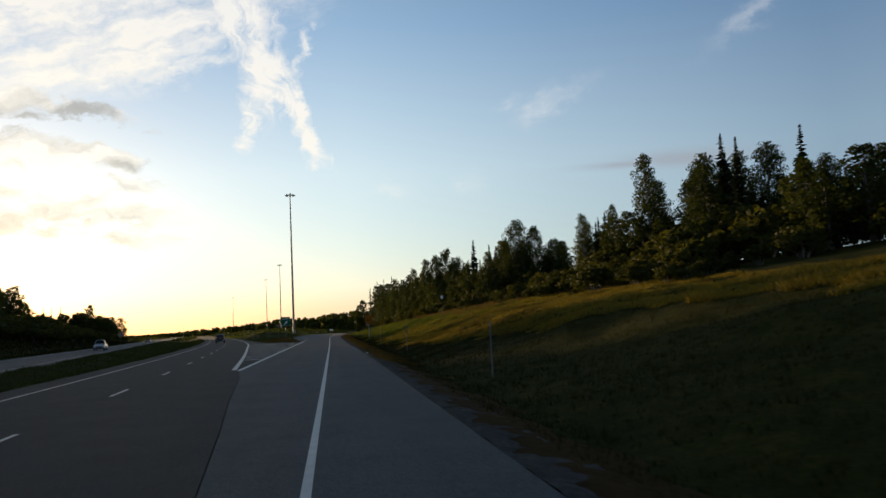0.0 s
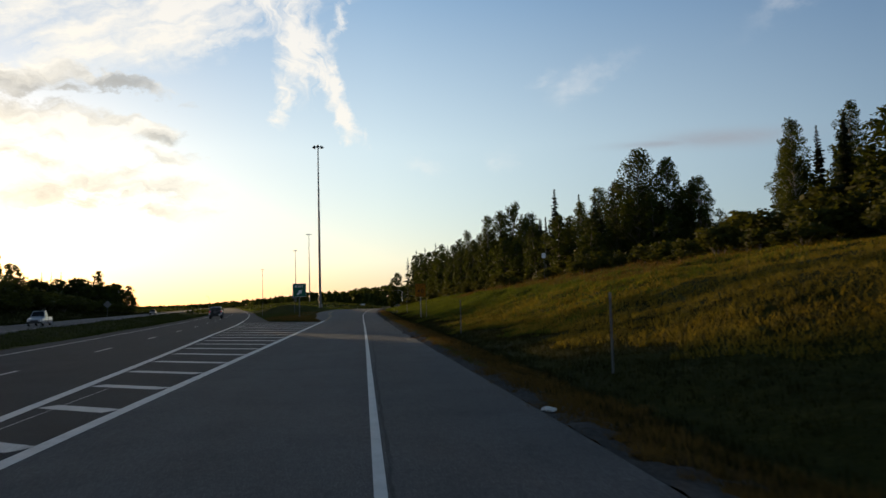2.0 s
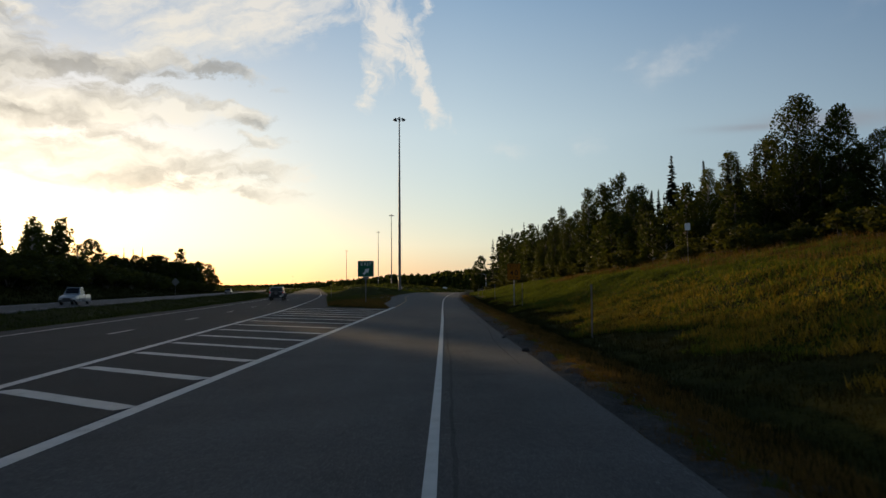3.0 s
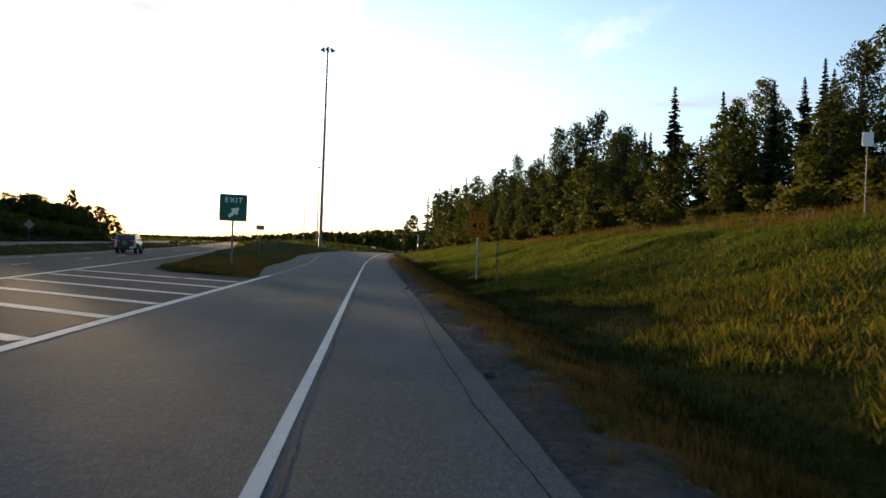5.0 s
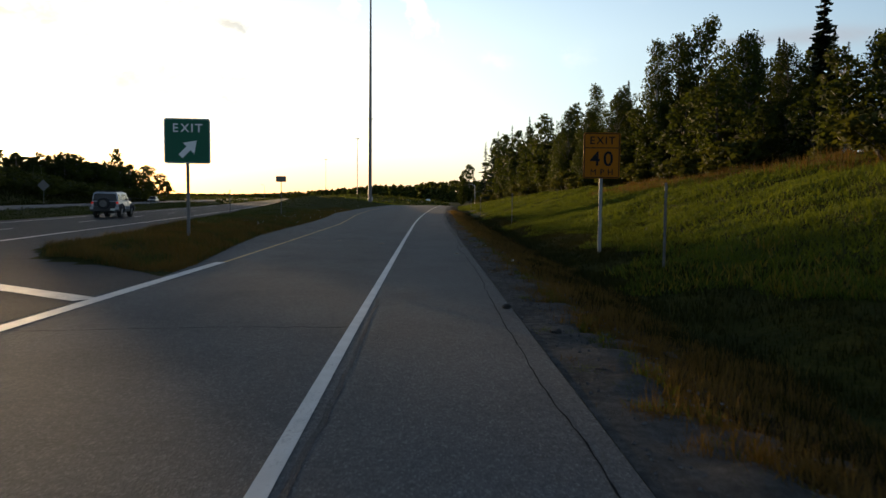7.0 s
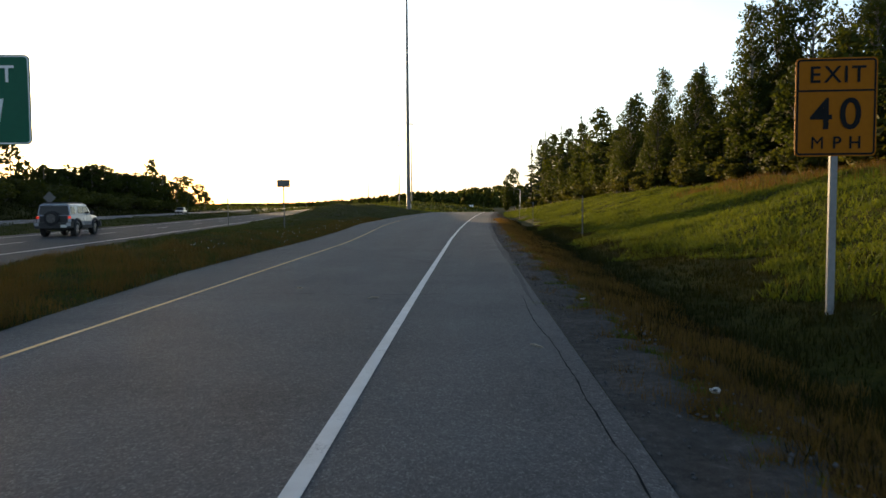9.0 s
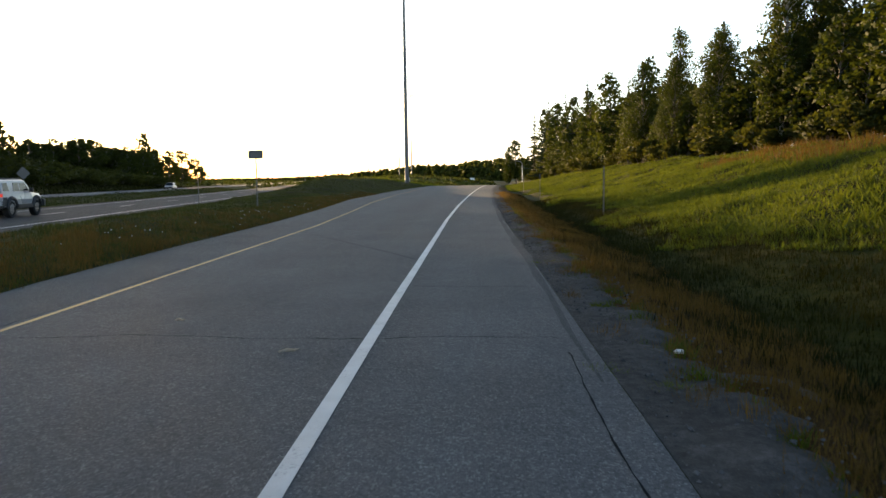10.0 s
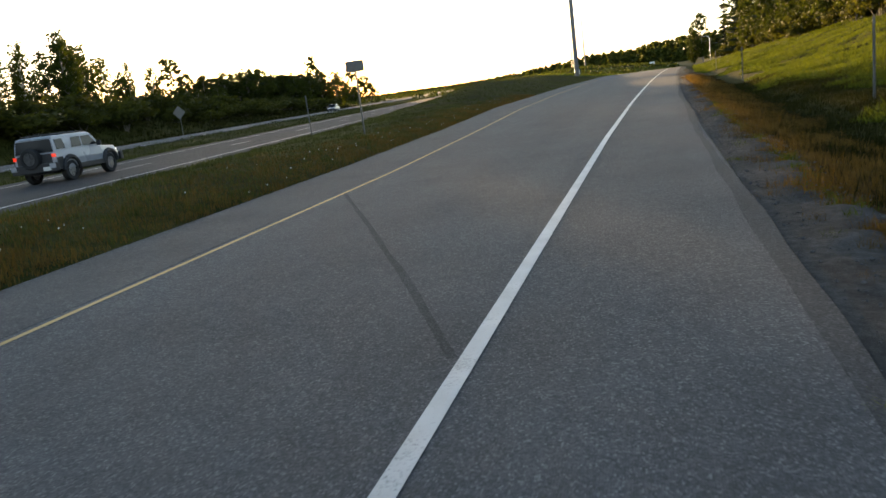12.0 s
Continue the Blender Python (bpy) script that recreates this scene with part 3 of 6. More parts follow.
build_ground()
RY = np.concatenate([np.arange(-40, 210, 1.0), np.arange(210, 452, 4.0)])
ramp = tagged(strip("road_ramp", ramp_left, ramp_right, RY, M_ASPHALT, dip, cols=8), "worn grey asphalt exit ramp, patched and cracked", "road", kind="structure")
HY = np.concatenate([np.arange(-60, 260, 1.0), np.arange(260, 1600, 20.0)])
highway = tagged(strip("road_highway", lambda y: hwy_dash(y) - 5.1, lambda y: hwy_right(y) - 0.02, HY, M_ASPHALT_OLD, cols=8), "dark asphalt highway with two lanes and a striped gore", "road", kind="structure")
other = tagged(strip("road_far_carriageway", lambda y: opp_mid(y) - 5.4, lambda y: opp_mid(y) + 5.0, HY, M_ASPHALT, cols=4), "grey asphalt carriageway beyond the grassy median", "road", kind="structure")


def gravel_strip():
    """Gravel level with the asphalt, sinking unevenly under the soil of the verge."""
    ys = np.concatenate([np.arange(-40, 8, 1.0), np.arange(8, 190, 0.22), np.arange(190, 452, 3.0)])
    t = np.linspace(0, 1, 12)
    a, b = ramp_right(ys) + 0.012, grass_edge(ys) + 0.95
    gx = a[:, None] + (b - a)[:, None] * t
    gy = np.repeat(ys[:, None], len(t), 1)
    out = gx - grass_edge(gy)
    wave = 0.030 * np.sin(gy * 1.9 + 2.0 * np.sin(gx * 2.1)) + 0.022 * np.sin(gy * 5.3 + gx * 3.0) + 0.016 * np.sin(gy * 11.0 - gx * 7.0)
    gz = dip(gy) - 0.010 + wave * smooth_step(-0.5, 0.1, out) - 0.17 * smooth_step(0.0, 0.95, out)
    i = np.arange(gx.size).reshape(gx.shape)
    faces = np.stack([i[:-1, :-1], i[:-1, 1:], i[1:, 1:], i[1:, :-1]], -1).reshape(-1, 4)
    ob = new("gravel_shoulder", mesh_from("gravel_shoulder", np.stack([gx, gy, gz], -1).reshape(-1, 3), faces, M_GRAVEL, True))
    return tagged(ob, "dusty gravel strip between asphalt and grass", "shoulder", kind="structure")


shoulder = gravel_strip()



def verge_strip():
    """Bare dry soil under the verge grass, following the ground."""
    ys = np.arange(-30, 260, 0.35)
    u = np.array([0.1, 0.5, 0.9, 1.3, 1.7, 2.1])
    gx = grass_edge(ys)[:, None] + u[None] * (1 + 0.12 * np.sin(ys * 0.7) + 0.1 * np.sin(ys * 1.9))[:, None]
    wander = 0.22 * np.sin(ys * 0.9) + 0.20 * np.sin(ys * 2.3) * np.sin(ys * 0.37) + 0.16 * np.sin(ys * 5.1) + 0.1 * np.sin(ys * 9.0)
    gx = gx + 0.5 * np.minimum(wander, 0.0)[:, None] * np.clip(1.3 - u, 0, 1)[None]
    gy = np.repeat(ys[:, None], len(u), 1)
    gz = land(np.maximum(gx, grass_edge(gy) + 0.2), gy) + 0.025
    gz[:, 0], gz[:, -1] = -0.05, gz[:, -1] - 0.06
    gz[:, 1] = np.minimum(gz[:, 1], -0.045)
    i = np.arange(gx.size).reshape(gx.shape)
    faces = np.stack([i[:-1, :-1], i[:-1, 1:], i[1:, 1:], i[1:, :-1]], -1).reshape(-1, 4)
    ob = new("verge", mesh_from("verge", np.stack([gx, gy, gz], -1).reshape(-1, 3), faces, M_VERGE, True))
    tagged(ob, "strip of dry brown soil under the verge grass", "verge", kind="structure")


verge_strip()
LY = np.arange(138, 330, 1.5)
left_shoulder = strip("left_shoulder", lambda y: ramp_left(y) + 0.03, lambda y: yellow_line(y) - 0.14 + 0.02 * np.sin(y * 1.7), LY, M_ASPHALT_SHOULDER, lambda y: dip(y) + 0.004, 0.05, 3)
tagged(left_shoulder, "pale dusty asphalt shoulder left of the yellow line", "shoulder", kind="structure")
# painted lines
ys = np.arange(-40, 450, 1.5)
ribbon("edge_line", edge_line(ys), ys, 0.125, 0.006, M_WHITE, ramp)
ys = np.arange(130.2, 450, 1.2)
ribbon("yellow_line", yellow_line(ys), ys, 0.078, 0.006, M_YELLOW, ramp)
ys = np.arange(46.6, 130.3, 0.9)
ribbon("gore_line", -2.53 - 0.0004 * (ys - 46), ys, 0.24, 0.007, M_WHITE, ramp)
ys = np.arange(47.6, 720, 1.5)
ribbon("gore_line", hwy_dash(ys) + np.interp(ys, [47, 100, 122], [3.32, 3.32, 3.62]), ys, np.interp(ys, [125, 150], [0.24, 0.13]), 0.006, M_WHITE, highway)
ys = np.arange(-60, 720, 2.0)
ribbon("median_line", hwy_dash(ys) - 3.55, ys, 0.12, 0.006, M_WHITE_WORN, highway)
ys = np.arange(52, 69, 1.0)
ribbon("pale_seam", np.interp(ys, [50, 62.6, 68.3, 84], [-3.3, -3.83, -4.06, -4.6]), ys, 0.022, 0.004, M_WHITE_WORN, highway)
for k in range(-6, 34):
    y1 = 25.4 + 12.19 * k
    ys = np.linspace(y1 - 3.05, y1, 4)
    ribbon("lane_dash", hwy_dash(ys), ys, 0.12, 0.006, M_WHITE_WORN, highway)
for off in (-3.7, 3.7):
    ys = np.arange(0, 720, 4.0)
    ribbon("carriageway_line", opp_mid(ys) + off, ys, 0.12, 0.006, M_WHITE_WORN, other)
STRIPES = [y + 0.12 for y in (60.6, 64.0, 67.4, 70.9, 74.4, 78.1, 81.5, 84.9, 88.2, 91.5, 95.0, 98.7, 102.4, 106.0, 109.5, 112.8, 116.2, 119.9, 123.5)]
for yr in STRIPES:
    x0, x1 = -2.72, None
    for step in range(200):
        xx = x0 - 0.06 * step
        if xx < float(hwy_dash(yr + 0.68 * (x0 - xx))) + np.interp(yr, [100, 120], [3.65, 3.95]):
            x1 = xx
            break
    if x1 is None or x0 - x1 < 0.5:
        continue
    cuts = [(x0, x1)]
    if yr == STRIPES[-1]:
        cuts = [(x0, x0 - 2.5), (x0 - 2.75, x0 - 4.5), (x0 - 4.65, x1)]
    for a, b in cuts:
        xs = np.linspace(a, b, 8)
        ribbon("gore_stripe", xs, yr + 0.68 * (x0 - xs), 0.44 * np.array([0.95, 1, 1.02, 0.97, 1, 1.03, 1, 0.96]), 0.007, M_WHITE_WORN, highway)


def crack(parent, pts, width, wobble, seed, mat=M_TAR):
    r = np.random.RandomState(seed)
    pts = np.asarray(pts, float)
    seg = np.linalg.norm(np.diff(pts, axis=0), axis=1)
    s = np.concatenate([[0], np.cumsum(seg)])
    n = max(8, int(s[-1] / 0.12))
    t = np.linspace(0, s[-1], n)
    x, y = np.interp(t, s, pts[:, 0]), np.interp(t, s, pts[:, 1])
    walk_off = np.cumsum(r.normal(0, wobble, n))
    walk_off -= np.linspace(walk_off[0], walk_off[-1], n)
    flip = abs(pts[-1, 0] - pts[0, 0]) > abs(pts[-1, 1] - pts[0, 1])
    x, y = (x, y + walk_off) if flip else (x + walk_off, y)
    wide = r.uniform(0.35, 1.3, n)
    if mat is M_SEAM:
        wide = np.interp(np.arange(n), np.arange(0, n + 8, 8), r.uniform(0.65, 1.15, len(range(0, n + 8, 8))))
    ribbon("crack", x, y, width * wide, 0.004, mat, parent)


crack(ramp, [(-4.0, 138.6), (-1.2, 138.9), (1.5, 138.7), (2.6, 138.75), (3.4, 138.6)], 0.022, 0.024, 1)
crack(ramp, [(1.62, 142.25), (3.4, 142.1)], 0.026, 0.014, 2)
crack(ramp, [(-2.9, 154.2), (-0.9, 150.4), (0.55, 147.6), (1.36, 145.9)], 0.075, 0.002, 3, M_SEAM)
crack(ramp, [(1.9, 82.0), (3.3, 82.4)], 0.03, 0.015, 4)
crack(ramp, [(-2.4, 71.5), (1.6, 71.2)], 0.03, 0.02, 5)
crack(ramp, [(edge_line(y) + 0.13, y) for y in range(40, 128, 4)], 0.05, 0.006, 6, M_SEAM)
crack(ramp, [(3.42 + 0.05 * math.sin(y * 0.4), y) for y in np.arange(84, 139, 1.5)], 0.015, 0.006, 7)
ys = np.arange(137, 260, 0.8)
ribbon("dark_edge", ramp_right(ys) - 0.10 + 0.03 * np.sin(ys * 0.31) + 0.012 * np.sin(ys * 1.3), ys, np.interp(ys, [137, 143], [0.02, 0.16]) * (1 + 0.3 * np.sin(ys * 0.43) + 0.15 * np.sin(ys * 1.9)), 0.003, M_SEAM, ramp)
crack(ramp, [(1.7, 163), (3.4, 162.6)], 0.05, 0.010, 8)
crack(ramp, [(-3.0, 121.0), (1.5, 121.4)], 0.03, 0.02, 9)


# ---------------------------------------------------------------- masts, posts and signs
def high_mast(x, y, z, height, sides=12):
    m = thing("high_mast_light", "tall tapered steel lighting mast with a ring of floodlights", "light mast", pose(x, y, z), "high masts along the road")
    k = height / 54.0
    bm = bmesh.new()
    tube(bm, [(0, 0, 0), (0, 0, 0.5), (0, 0, 15 * k), (0, 0, 35 * k), (0, 0, height - 0.6)], [0.50, 0.46, 0.40, 0.29, 0.16], sides)
    part("pole", bm, M_STEEL_DARK, m, smooth=True)
    bm = bmesh.new()
    tube(bm, [(0, 0, -0.4), (0, 0, 0.22)], [0.95, 0.95], 16)
    tube(bm, [(0, 0, 0.22), (0, 0, 0.28)], [0.62, 0.62], 12)
    part("footing", bm, M_GRAVEL, m)
    bm = bmesh.new()
    tube(bm, [(0.44, 0, 1.0), (0.5, 0, 1.0), (0.5, 0, 1.9), (0.44, 0, 1.9)], [0.02, 0.17, 0.17, 0.02], 6)
    part("access_door", bm, M_STEEL, m)
    bm = bmesh.new()
    ring = [(1.25 * math.cos(a), 1.25 * math.sin(a), height - 0.75) for a in np.linspace(0, 2 * math.pi, 17)]
    tube(bm, ring, [0.06] * 17, 6, False)
    for a in range(4):
        c, s = math.cos(a * math.pi / 2), math.sin(a * math.pi / 2)
        tube(bm, [(0.1 * c, 0.1 * s, height - 0.62), (1.25 * c, 1.25 * s, height - 0.75)], [0.05, 0.05], 6)
    tube(bm, [(0, 0, height - 0.9), (0, 0, height - 0.1), (0, 0, height)], [0.26, 0.30, 0.1], 10)
    part("lamp_ring", bm, M_STEEL_DARK, m)
    for a in range(8):
        c, s = math.cos(a * math.pi / 4), math.sin(a * math.pi / 4)
        bm = bmesh.new()
        tube(bm, [(1.45 * c, 1.45 * s, height - 0.55), (1.5 * c, 1.5 * s, height - 0.8), (1.62 * c, 1.62 * s, height - 1.15)], [0.14, 0.26, 0.36], 8)
        part("floodlight", bm, M_STEEL_DARK, m)
    return m


high_mast(-12.4, 294.1, 0.0, 53.9)
high_mast(-37.6, 601.9, 0.0, 54.0, 8)
high_mast(-62.2, 767.0, 0.0, 54.0, 8)
high_mast(-140.0, 1123.6, 0.0, 54.0, 8)


ADVANCE = {"E": 0.60, "X": 0.64, "I": 0.30, "T": 0.58, "M": 0.82, "P": 0.62, "H": 0.72, "4": 0.60, "0": 0.60}


def letters(name, text, size, mat, m, parent, space=1.0):
    """Each character as a raised piece of its own, in a row centred on m."""
    wide = [ADVANCE[c] * size * space for c in text]
    x = -sum(wide) / 2
    for c, w in zip(text, wide):
        cu = bpy.data.curves.new(name, "FONT")
        cu.body, cu.size, cu.align_x, cu.align_y, cu.extrude, cu.offset = c, size, "CENTER", "CENTER", 0.004, (0.0 if c == "M" else size * 0.010)
        tmp = bpy.data.objects.new(name, cu)
        me = bpy.data.meshes.new_from_object(tmp)
        bpy.data.objects.remove(tmp)
        me.name = name
        me.transform(m @ Matrix.Translation((x + w / 2, 0, 0)))
        me.materials.clear()
        me.materials.append(mat)
        new(name, me).parent = parent
        x += w


def panel(bm, w, h, r, y0, y1, cx=0.0, cz=0.0):
    """A sheet with rounded corners, facing -y."""
    loop = []
    for sx, sz, a0 in ((1, 1, 0), (-1, 1, 90), (-1, -1, 180), (1, -1, 270)):
        for k in range(5):
            a = radians(a0 + 22.5 * k)
            loop.append((cx + sx * (w / 2 - r) + r * math.cos(a), cz + sz * (h / 2 - r) + r * math.sin(a)))
    front = [bm.verts.new((px, y0, pz)) for px, pz in loop]
    back = [bm.verts.new((px, y1, pz)) for px, pz in loop]
    bm.faces.new(front[::-1])
    bm.faces.new(back)
    n = len(loop)
    for k in range(n):
        bm.faces.new((front[k], front[(k + 1) % n], back[(k + 1) % n], back[k]))
    bmesh.ops.recalc_face_normals(bm, faces=bm.faces[:])


def frame_band(bm, w, h, r, t, y0, y1, cz):
    """A rounded border line round a panel."""
    def loop(w, h, r):
        out = []
        for sx, sz, a0 in ((1, 1, 0), (-1, 1, 90), (-1, -1, 180), (1, -1, 270)):
            for k in range(5):
                a = radians(a0 + 22.5 * k)
                out.append((sx * (w / 2 - r) + r * math.cos(a), cz + sz * (h / 2 - r) + r * math.sin(a)))
        return out
    a, b = loop(w, h, r), loop(w - 2 * t, h - 2 * t, max(r - t, 0.01))
    va, vb = [bm.verts.new((p, y0, q)) for p, q in a], [bm.verts.new((p, y0, q)) for p, q in b]
    wa = [bm.verts.new((p, y1, q)) for p, q in a]
    n = len(a)
    for k in range(n):
        j = (k + 1) % n
        bm.faces.new((va[k], vb[k], vb[j], va[j]))
        bm.faces.new((va[j], wa[j], wa[k], va[k]))
    bmesh.ops.recalc_face_normals(bm, faces=bm.faces[:])


FACE = Matrix.Rotation(radians(90), 4, "X")      # letters upright, read from -y


def at_face(x, z, y=-0.022):
    return Matrix.Translation((x, y, z)) @ FACE


def exit_sign():
    s = thing("exit_sign", "square green exit sign with white slanting arrow on steel post", "road sign", pose(-5.76, 137.8, float(land(-5.76, 137.8)), 0, 0, 6))
    top, w = 4.2 - float(land(-5.76, 137.8)), 1.52
    mid = top - w / 2
    bm = bmesh.new()
    panel(bm, w, w, 0.09, -0.012, 0.0, 0, mid)
    p = part("panel", bm, M_SIGN_GREEN, s)
    bm = bmesh.new()
    frame_band(bm, w - 0.03, w - 0.03, 0.08, 0.022, -0.016, -0.012, mid)
    part("border", bm, M_SIGN_WHITE, p)
    letters("letter", "EXIT", 0.40, M_SIGN_WHITE, at_face(0, mid + 0.42), p, 1.25)
    bm = bmesh.new()
    shape = [(-0.36, 0.09), (-0.36, -0.09), (0.02, -0.09), (0.02, -0.26), (0.40, 0.0), (0.02, 0.26), (0.02, 0.09)]
    c, sn = math.cos(radians(45)), math.sin(radians(45))
    pts = [(0.03 + u * c - v * sn, mid - 0.26 + u * sn + v * c) for u, v in shape]
    f = [bm.verts.new((a, -0.024, b)) for a, b in pts]
    k = [bm.verts.new((a, -0.012, b)) for a, b in pts]
    bm.faces.new(f)
    for i in range(7):
        bm.faces.new((f[i], f[(i + 1) % 7], k[(i + 1) % 7], k[i]))
    bmesh.ops.recalc_face_normals(bm, faces=bm.faces[:])
    bmesh.ops.triangulate(bm, faces=bm.faces[:])
    part("arrow", bm, M_SIGN_WHITE, p)
    bm = bmesh.new()
    box(bm, -0.05, 0.05, 0.0, 0.075, -0.5, top - 0.12)
    bevel(bm, 0.008, 1)
    part("post", bm, M_STEEL_DARK, s)
    for dz in (-0.5, 0.0, 0.5):
        bm = bmesh.new()
        box(bm, -0.6, 0.6, 0.002, 0.03, mid + dz - 0.03, mid + dz + 0.03)
        part("stiffener", bm, M_STEEL, s)


def speed_sign():
    z0 = float(land(8.17, 137.28))
    s = thing("exit_speed_sign", "amber exit speed advisory sign on a white steel post", "road sign", pose(8.17, 137.3, z0, 0, 0, -3))
    top = 3.84 - z0
    w, h = 1.22, 1.52
    mid = top - h / 2
    bm = bmesh.new()
    panel(bm, w, h, 0.07, -0.012, 0.0, 0, mid)
    p = part("panel", bm, M_SIGN_YELLOW, s)
    bm = bmesh.new()
    frame_band(bm, w - 0.04, h - 0.04, 0.06, 0.03, -0.016, -0.012, mid)
    part("border", bm, M_BLACK, p)
    bm = bmesh.new()
    box(bm, -w / 2 + 0.03, w / 2 - 0.03, -0.017, -0.012, mid + 0.24, mid + 0.27)
    part("divider", bm, M_BLACK, p)
    letters("letter", "EXIT", 0.36, M_BLACK, at_face(0, mid + 0.49), p, 1.18)
    letters("numeral", "40", 0.68, M_BLACK, at_face(0, mid - 0.13), p, 1.06)
    letters("letter", "MPH", 0.27, M_BLACK, at_face(0, mid - 0.56), p, 1.5)
    bm = bmesh.new()
    box(bm, -0.055, 0.055, 0.0, 0.09, -0.5, top - 0.2)
    bevel(bm, 0.012, 1)
    part("post", bm, M_POST_PALE, s, "pale galvanised square post")
    for dz in (-0.45, 0.45):
        bm = bmesh.new()
        box(bm, -0.45, 0.45, 0.002, 0.03, mid + dz - 0.03, mid + dz + 0.03)
        part("stiffener", bm, M_STEEL, s)


def small_sign(x, y, top, w, h, name, label, mat, base=None, turn=0.0, diamond=False, post=0.03):
    z0 = float(land(x, y)) if base is None else base
    s = thing(name, label, "road sign", pose(x, y, z0, 0, 0, turn))
    bm = bmesh.new()
    panel(bm, w, h, 0.04, -0.01, 0.0)
    if diamond:
        bmesh.ops.rotate(bm, verts=bm.verts[:], cent=(0, 0, 0), matrix=Matrix.Rotation(radians(45), 3, "Y"))
    half = w / math.sqrt(2) if diamond else h / 2
    bmesh.ops.translate(bm, verts=bm.verts[:], vec=(0, 0, top - z0 - half))
    part("panel", bm, mat, s)
    bm = bmesh.new()
    box(bm, -post, post, 0.0, post * 1.6, -0.4, top - z0 - 0.08)
    part("post", bm, M_POST, s)
    bm = bmesh.new()
    box(bm, -w * 0.3, w * 0.3, 0.002, 0.02, top - z0 - half - 0.02, top - z0 - half + 0.02)
    part("bracket", bm, M_STEEL_DARK, s)
    return s


exit_sign()
speed_sign()
small_sign(-9.4, 171.7, 3.25, 0.80, 0.46, "marker_sign", "small weathered rectangular sign on a thin post in the grass", M_SIGN_BACK, turn=4)
small_sign(-55.6, 225.2, 3.85, 1.22, 1.22, "warning_sign", "diamond sign on a post beside the far carriageway", M_SIGN_BACK, turn=8, diamond=True)
small_sign(34.0, 121.8, 5.9, 0.62, 0.80, "notice_sign", "small pale sign on a short post at the wood's edge", M_SIGN_WHITE)
small_sign(18.1, 117.6, 5.9, 0.36, 0.46, "plate_sign", "small pale plate on a leaning post on the bank", M_SIGN_WHITE, turn=-12, post=0.018)
small_sign(0.9, 500.0, 1.5, 2.2, 1.4, "far_sign", "pale sign far down the ramp", M_SIGN_WHITE, base=-2.0, post=0.06)


def delineator(x, y, h):
    z0 = float(land(x, y))
    s = thing("delineator_post", "thin steel delineator post with a small reflector, in the grass", "post", pose(x, y, z0, 0, 0, random.Random(int(y)).uniform(-8, 8)), "delineator posts along the road")
    bm = bmesh.new()
    for a, b in (((-0.028, 0.0), (-0.016, 0.025)), ((-0.016, 0.025), (0.016, 0.025)), ((0.016, 0.025), (0.028, 0.0))):
        d = Vector((b[0] - a[0], b[1] - a[1], 0)).normalized()
        nrm = Vector((-d.y, d.x, 0)) * 0.006
        vs = [bm.verts.new(Vector((px, py, pz)) + q) for px, py, q in ((*a, nrm), (*b, nrm), (*b, -nrm), (*a, -nrm)) for pz in (-0.4, h)]
        for i in range(4):
            j = (i + 1) % 4
            bm.faces.new((vs[2 * i], vs[2 * j], vs[2 * j + 1], vs[2 * i + 1]))
        bm.faces.new([vs[1], vs[3], vs[5], vs[7]])
    bmesh.ops.recalc_face_normals(bm, faces=bm.faces[:])
    part("post", bm, M_POST, s)
    bm = bmesh.new()
    panel(bm, 0.07, 0.15, 0.02, -0.006, 0.012, 0, h - 0.12)
    part("reflector", bm, M_POST, s)


for px, py in ((7.98, 36.6), (7.99, 69.6), (7.6, 97.1), (8.25, 130.6), (8.1, 164.0), (7.9, 193.8), (8.6, 226.0)):
    delineator(px, py, 2.12)
delineator(-15.4, 179.0, 2.2)


def street_lamp(x, y, h):
    s = thing("street_lamp", "slender street lamp with a curved arm beside the ramp", "street lamp", pose(x, y, float(land(x, y))))
    bm = bmesh.new()
    tube(bm, [(0, 0, -0.4), (0, 0, h * 0.5), (0, 0, h - 1.0), (-0.25, 0, h - 0.35), (-0.8, 0, h - 0.05), (-2.0, 0, h)], [0.14, 0.12, 0.09, 0.08, 0.07, 0.06], 8)
    part("pole", bm, M_STEEL, s, smooth=True)
    bm = bmesh.new()
    box(bm, -2.75, -1.95, -0.16, 0.16, h - 0.08, h + 0.08)
    bevel(bm, 0.05, 2)
    part("lamp_head", bm, M_STEEL_DARK, s)


street_lamp(20.5, 420.0, 10.0)
street_lamp(-134.0, 726.0, 12.0)


